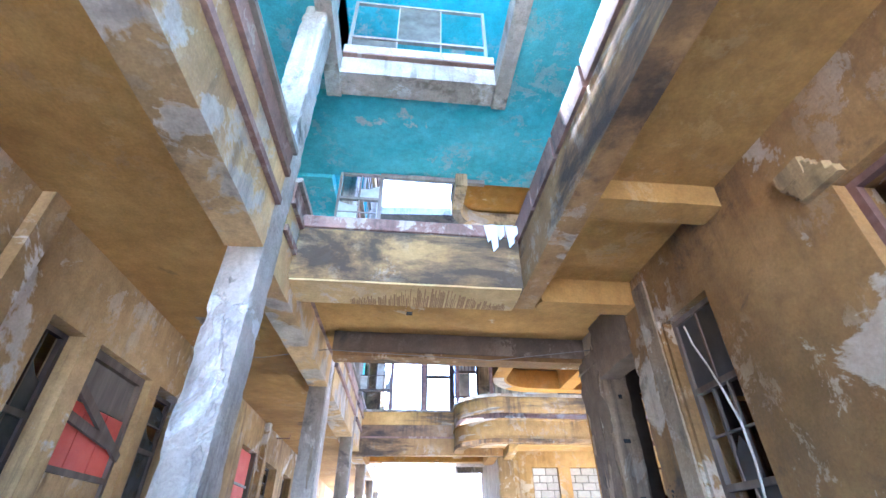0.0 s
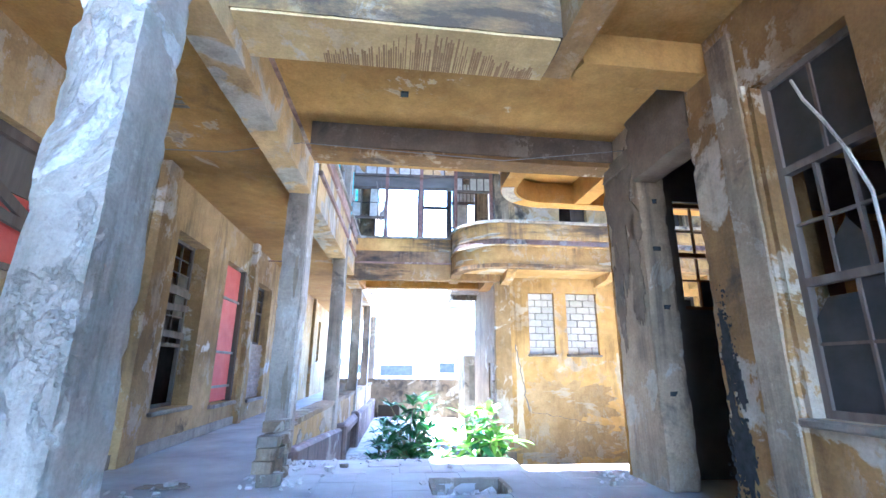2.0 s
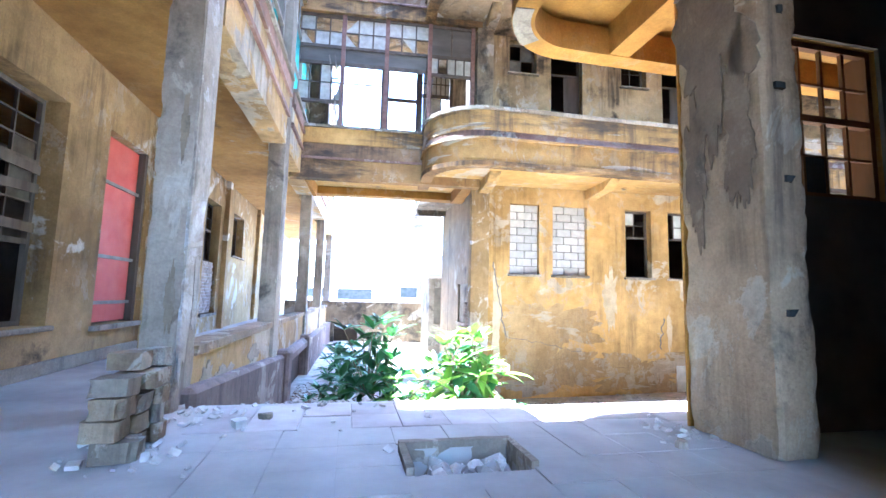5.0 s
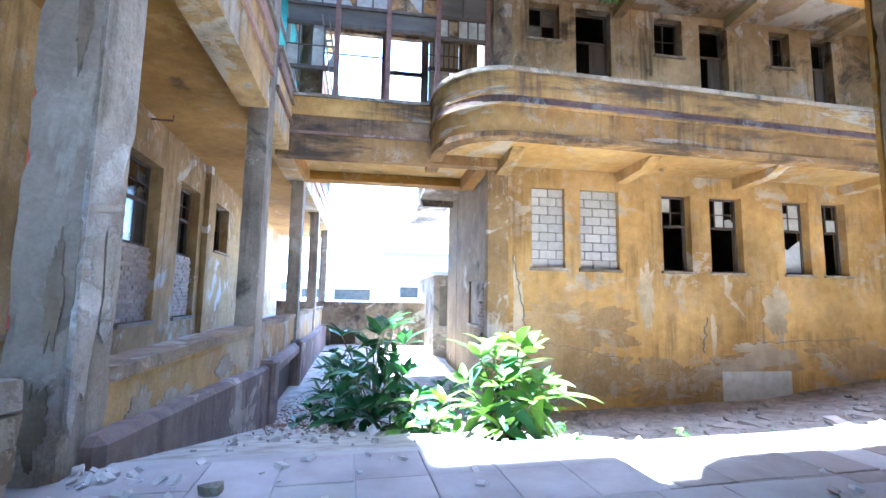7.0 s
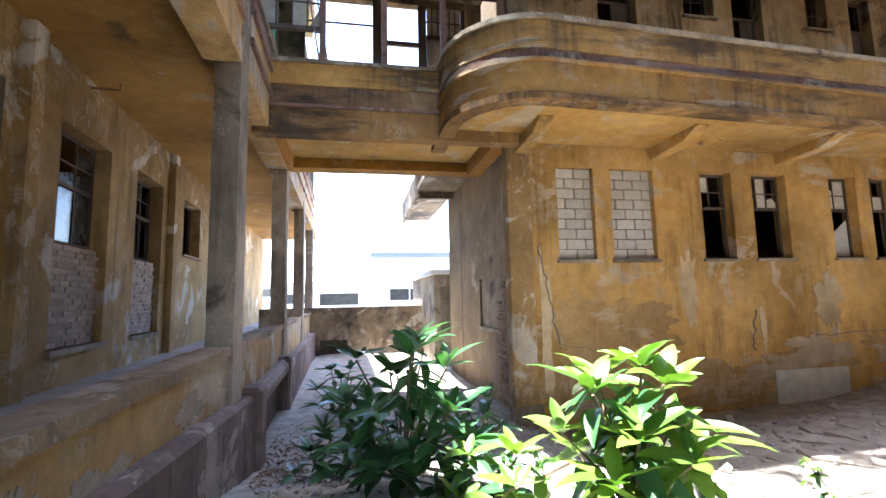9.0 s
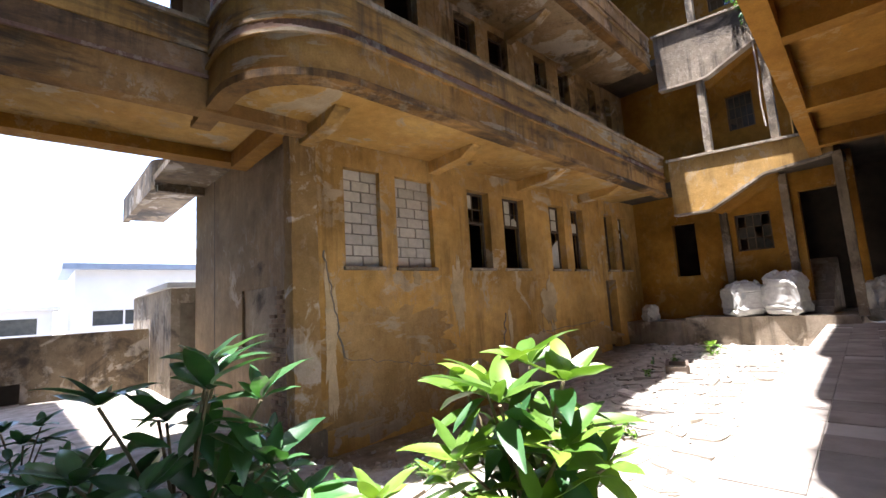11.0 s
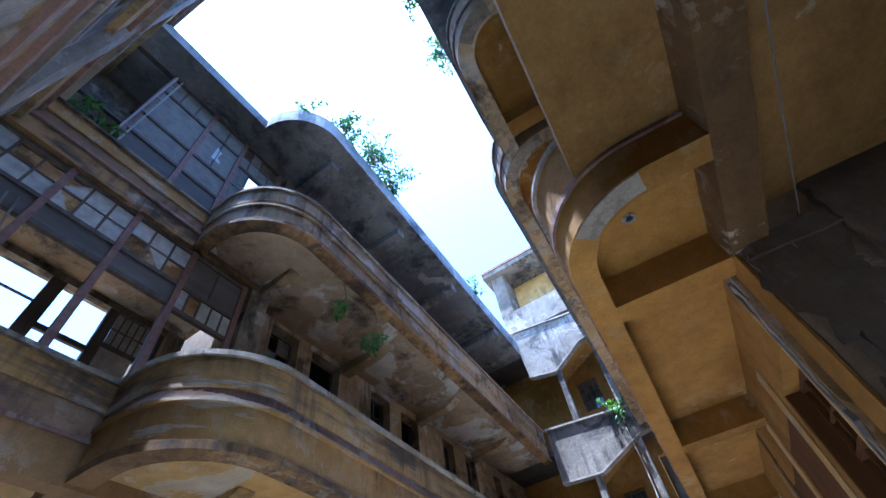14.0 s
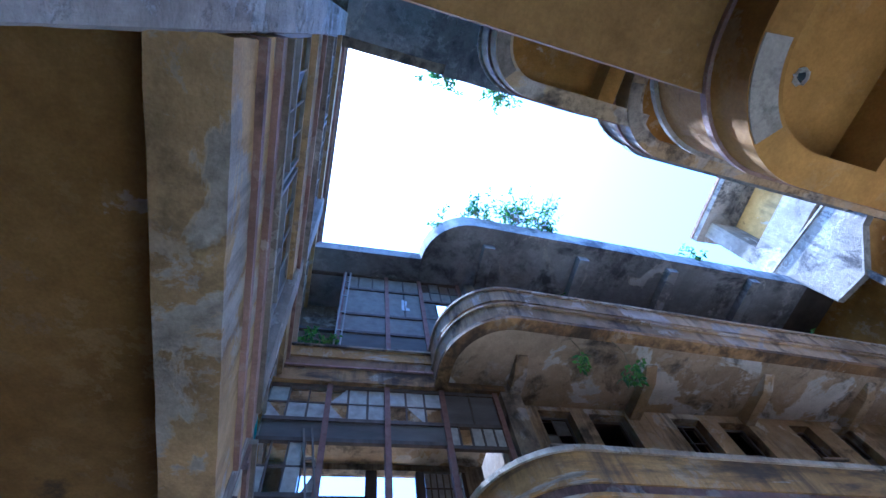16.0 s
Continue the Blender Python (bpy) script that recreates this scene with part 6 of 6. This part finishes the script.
for k in range(900):
    u, v = (skew(-1.6, 6) + abs(random.gauss(0, .3)), random.gauss(6.4, .8)) if k % 4 else (frand(-1.2, .4), frand(3.2, 6.5))
    p = ML @ Vector((u, v, 0))
    if v < 2.2:
        continue
    p.z = ground_z(p.x, p.y) + frand(.004, .03)
    m = Matrix.Translation(p) @ pose(0, 0, 0, frand(-30, 30), frand(-30, 30), frand(0, 360)) @ Matrix.Scale(frand(.3, .8), 4)
    o = len(verts)
    verts += [m @ Vector(q) for q in ((-.05, 0, .004), (0, .018, .01), (.05, 0, 0), (0, -.018, .008))]
    faces.append((o, o + 1, o + 2, o + 3))
leaf_litter = bpy.data.meshes.new("dry_leaves")
leaf_litter.from_pydata(verts, [], faces)
leaf_litter.materials.append(DRYLEAF)
tagged(new("dry_leaves", leaf_litter), "dry brown leaves drifted against the plinth", "leaves", kind="stuff")
brickwork = thing("exposed_brick", "bare brick courses where the gateway plaster fell", "brickwork", pose(-.96, 20.95, 0, 0, 0, -88))
bm = bmesh.new()
box(bm, 0, -.022, 0, .2, .03, .062)
brick_me = mesh(bm, "brick", BRICKDARK, .004)
for r in range(30):
    for i in range(3):
        if random.random() < .12 or (r > 24 and i != 1):
            continue
        part("brick", brick_me, None, brickwork, m=pose(.02 + i * .215 + (.1 if r % 2 else 0), frand(-.006, .006), -1.05 + r * .078, 0, frand(-1, 1), 0))

# ---- irregular paving in the yard ----
random.seed(31)
ground_ob = bpy.data.objects["ground"]
nx, ny = 21, 9
corner = {(i, j): (-1.6 + i * .56 + frand(-.2, .2) + (j % 2) * .24, 14.3 + j * .44 + frand(-.16, .16)) for i in range(nx + 1) for j in range(ny + 1)}
for i in range(nx):
    for j in range(ny):
        if random.random() < .2:
            continue
        q = [Vector(corner[c]) for c in ((i, j), (i + 1, j), (i + 1, j + 1), (i, j + 1))]
        cen = (q[0] + q[1] + q[2] + q[3]) / 4
        pts = []
        for a, b in zip(q, q[1:] + q[:1]):
            for f in (.12, .5, .88):
                p = a.lerp(b, f)
                pts.append(cen + (p - cen) * frand(.74, 1.0))
        bm = bmesh.new()
        prism(bm, [(p.x - cen.x, p.y - cen.y) for p in pts], -.06, frand(.004, .022))
        part("paving_stone", bm, STONE, ground_ob, m=pose(cen.x, cen.y, ground_z(cen.x, cen.y), frand(-2, 2), frand(-2, 2), 0))


# ---- mould, stains and litter ----
def stain(m, w, h, seed, mat, label):
    """A ragged thin patch of stain in its own x and z plane."""
    bm = bmesh.new()
    n = 110
    q = []
    for k in range(n):
        a = 2 * math.pi * k / n
        d = Vector((math.cos(a), math.sin(a), 0))
        f = 1 + .7 * noise.noise(d * 1.5 + Vector((seed, 0, 3))) + .35 * noise.noise(d * 5 + Vector((0, seed, 1))) + .16 * noise.noise(d * 16 + Vector((0, 2, seed)))
        q.append((w * d.x * f, h * d.y * f))
    side_prism(bm, q, -.003, .006)
    return solid("stain", bm, mat, label, "stain", m, kind="structure")


JM = ML @ pose(2.44, -1.9, 0, 0, 0, -90)
for u, z, w, h, sd in ((-1.9, .95, .035, .3, 2), (-1.98, .3, .1, .22, 6), (-1.9, 2.5, .03, .25, 11)):
    stain(MA @ pose(u, 1.205, z), w, h, sd, DARKWALL, "patch where plaster broke from the column")
# plaster skin on the courtyard face of a column, its pale colour carrying the light there, broken away at its foot and
# along one arris
rng = random.Random(12)
edge = [(1.24, 11.9), (1.24, .32), (1.29, .2), (1.33, .42), (1.37, .36), (1.42, .7), (1.45, .95), (1.43, 1.3), (1.455, 1.34), (1.475, 1.0), (1.47, .72), (1.53, .66), (1.585, .74), (1.565, 1.1), (1.6, 1.45), (1.58, 1.75), (1.655, 1.98), (1.665, 11.9)]
skin = []
for a, b in zip(edge, edge[1:] + edge[:1]):
    n = 1 if abs(b[1] - a[1]) > 5 or a[1] > 11 else 4
    for k in range(n):
        skin.append((a[0] + (b[0] - a[0]) * k / n + (rng.gauss(0, .006) if n > 1 and k else 0), a[1] + (b[1] - a[1]) * k / n + (rng.gauss(0, .008) if n > 1 and k else 0)))
bm = bmesh.new()
side_prism(bm, skin, -.018, .012)
solid("lit_plaster_skin", bm, PALE, "plaster skin breaking from the arcade column, paler for its lit side", "plaster", MA @ pose(-1.822, 0, 0, 0, 0, 90))
for v, z, w, h, sd in ((1.36, .08, .1, .16, 41), (1.58, .45, .05, .2, 47), (1.52, .1, .07, .14, 49)):
    stain(MA @ pose(-1.828, v, z, 0, 0, 90), w, h, sd, PILLAR, "ragged hollow in the bared column")
for v, z, w, h, sd in ((2.75, -.02, .34, .2, 3), (4.2, .12, .3, .12, 5), (2.15, .1, .15, .2, 7), (2.4, -.35, .5, .12, 9)):
    stain(MA @ pose(-1.842, v, z, 0, 0, 90), w, h, sd, GREY, "patch where paint peeled from the parapet")
FW = pose(0, 19.999, 0)
for x, z, w, h, sd, mt in ((.9, .35, 1.35, .62, 1, WORN), (1.0, -.75, 1.6, .5, 4, WORN), (2.68, 1.1, .16, .8, 7, PALEWALL), (3.4, -.75, 1.5, .45, 12, WORN), (6.0, .75, .34, .55, 9, PALEWALL), (8.0, -.35, 1.2, .45, 15, WORN), (5.6, -.35, 1.1, .35, 18, WORN), (-.33, .4, .12, 1.1, 21, PALEWALL), (1.55, 1.45, .1, .14, 23, PALEWALL), (4.3, .3, .06, .5, 25, PALEWALL)):
    stain(FW @ pose(x, -.0006 * sd, z), w, h, sd, mt, "worn plaster patch low on the facade")
rng = random.Random(8)
bm = bmesh.new()
for k in range(800):
    low = k % 5 < 3
    x, z = (rng.gauss(-.16, .05), rng.gauss(.6, .17)) if low else (rng.gauss(-.12, .035), rng.gauss(1.35, .26))
    r = rng.uniform(.003, .015) * (1.2 if low else .8)
    q = [(x + r * math.cos(a) * rng.uniform(.5, 1.2), z + r * 1.5 * math.sin(a) * rng.uniform(.5, 1.2)) for a in (2 * math.pi * j / 9 for j in range(9))]
    side_prism(bm, q, -.002 - k * .000004, .002)
solid("mould", bm, MOULD, "black mould specks on the doorway plaster", "mould", JM, kind="structure")
for x, z, w, h, sd in ((-.14, 1.4, .05, .3, 31), (-.1, .62, .09, .26, 34), (-.17, 1.0, .03, .2, 37), (-.06, 1.1, .035, .16, 39)):
    stain(JM @ pose(x, -.003, z), w, h, sd, MOULD, "black mould blotch on the doorway plaster")
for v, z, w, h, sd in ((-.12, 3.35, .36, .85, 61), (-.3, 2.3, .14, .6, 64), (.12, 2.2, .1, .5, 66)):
    stain(ML @ pose(2.556, v, z, 0, 0, -90), w, h, sd, LINTEL, "ragged dark brown patch on the upper pillar")
for k, (u, v, w, h) in enumerate(((-2.66, .11, .26, .1), (-2.2, -.95, .26, .09))):
    stain(ML @ pose(u, v, .004, 90, 0, k * 20), w, h, k, GREY, "dark worn patch in the dusty floor")
bm = bmesh.new()
pipe(bm, [(x, y, ground_z(x, y) + h) for x, y, h in ((-3.1, 16.2, .12), (-2.8, 16.3, .03), (-2.5, 16.2, .03), (-2.2, 15.9, .15), (-2.05, 15.6, .35))], .018, 6)
solid("hose", bm, PALE, "pale old hose looping between the shrubs", "hose")


def litter(u, v, s, seed):
    bm = bmesh.new()
    bmesh.ops.create_icosphere(bm, subdivisions=3, radius=s)
    for p in bm.verts:
        p.co += noise.noise_vector(p.co * 9 + Vector((seed, 0, 0))) * s * .55
        p.co.z = max(p.co.z * .75 + s * .45, 0)
    solid("plastic_bag", bm, SACK, "crumpled white plastic bag on the floor", "bag", ML @ pose(u, v, 0, 0, 0, seed * 40), group="white litter")


for k, (u, v, s) in enumerate(((2.3, -1.42, .11), (2.12, -1.58, .12), (2.3, -1.8, .13), (2.0, -1.85, .1), (2.25, -2.05, .11))):
    litter(u, v, s, k)

# ---- floor tiles, the nearest stretch ----
bm = bmesh.new()
box(bm, 0, 0, -.02, .395, .395, 0)
tile_grey = mesh(bm, "floor_tile", FLOOR, .001)
bm = bmesh.new()
box(bm, 0, 0, -.02, .395, .395, 0)
tile_red = mesh(bm, "floor_tile", TILE, .004)
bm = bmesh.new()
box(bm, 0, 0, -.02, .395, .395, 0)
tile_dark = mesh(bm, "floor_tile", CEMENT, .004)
random.seed(5)
for i in range(38):
    for j in range(3):
        u, v = -1.4 + i * .4, .6 + j * .4
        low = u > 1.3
        if j == 2 and not low:
            continue
        if random.random() < .06:
            continue
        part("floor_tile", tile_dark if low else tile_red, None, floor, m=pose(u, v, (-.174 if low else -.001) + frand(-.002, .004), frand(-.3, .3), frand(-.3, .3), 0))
for i in range(10):
    for j in range(18):
        u, v = -1.5 + i * .4, -6.6 + j * .4
        if HU0 - .4 < u < HU1 and HV0 - .4 < v < HV1:
            continue
        part("floor_tile", tile_grey, None, floor, m=pose(u, v, -.002 + frand(-.002, .003), frand(-.15, .15), frand(-.15, .15), 0))
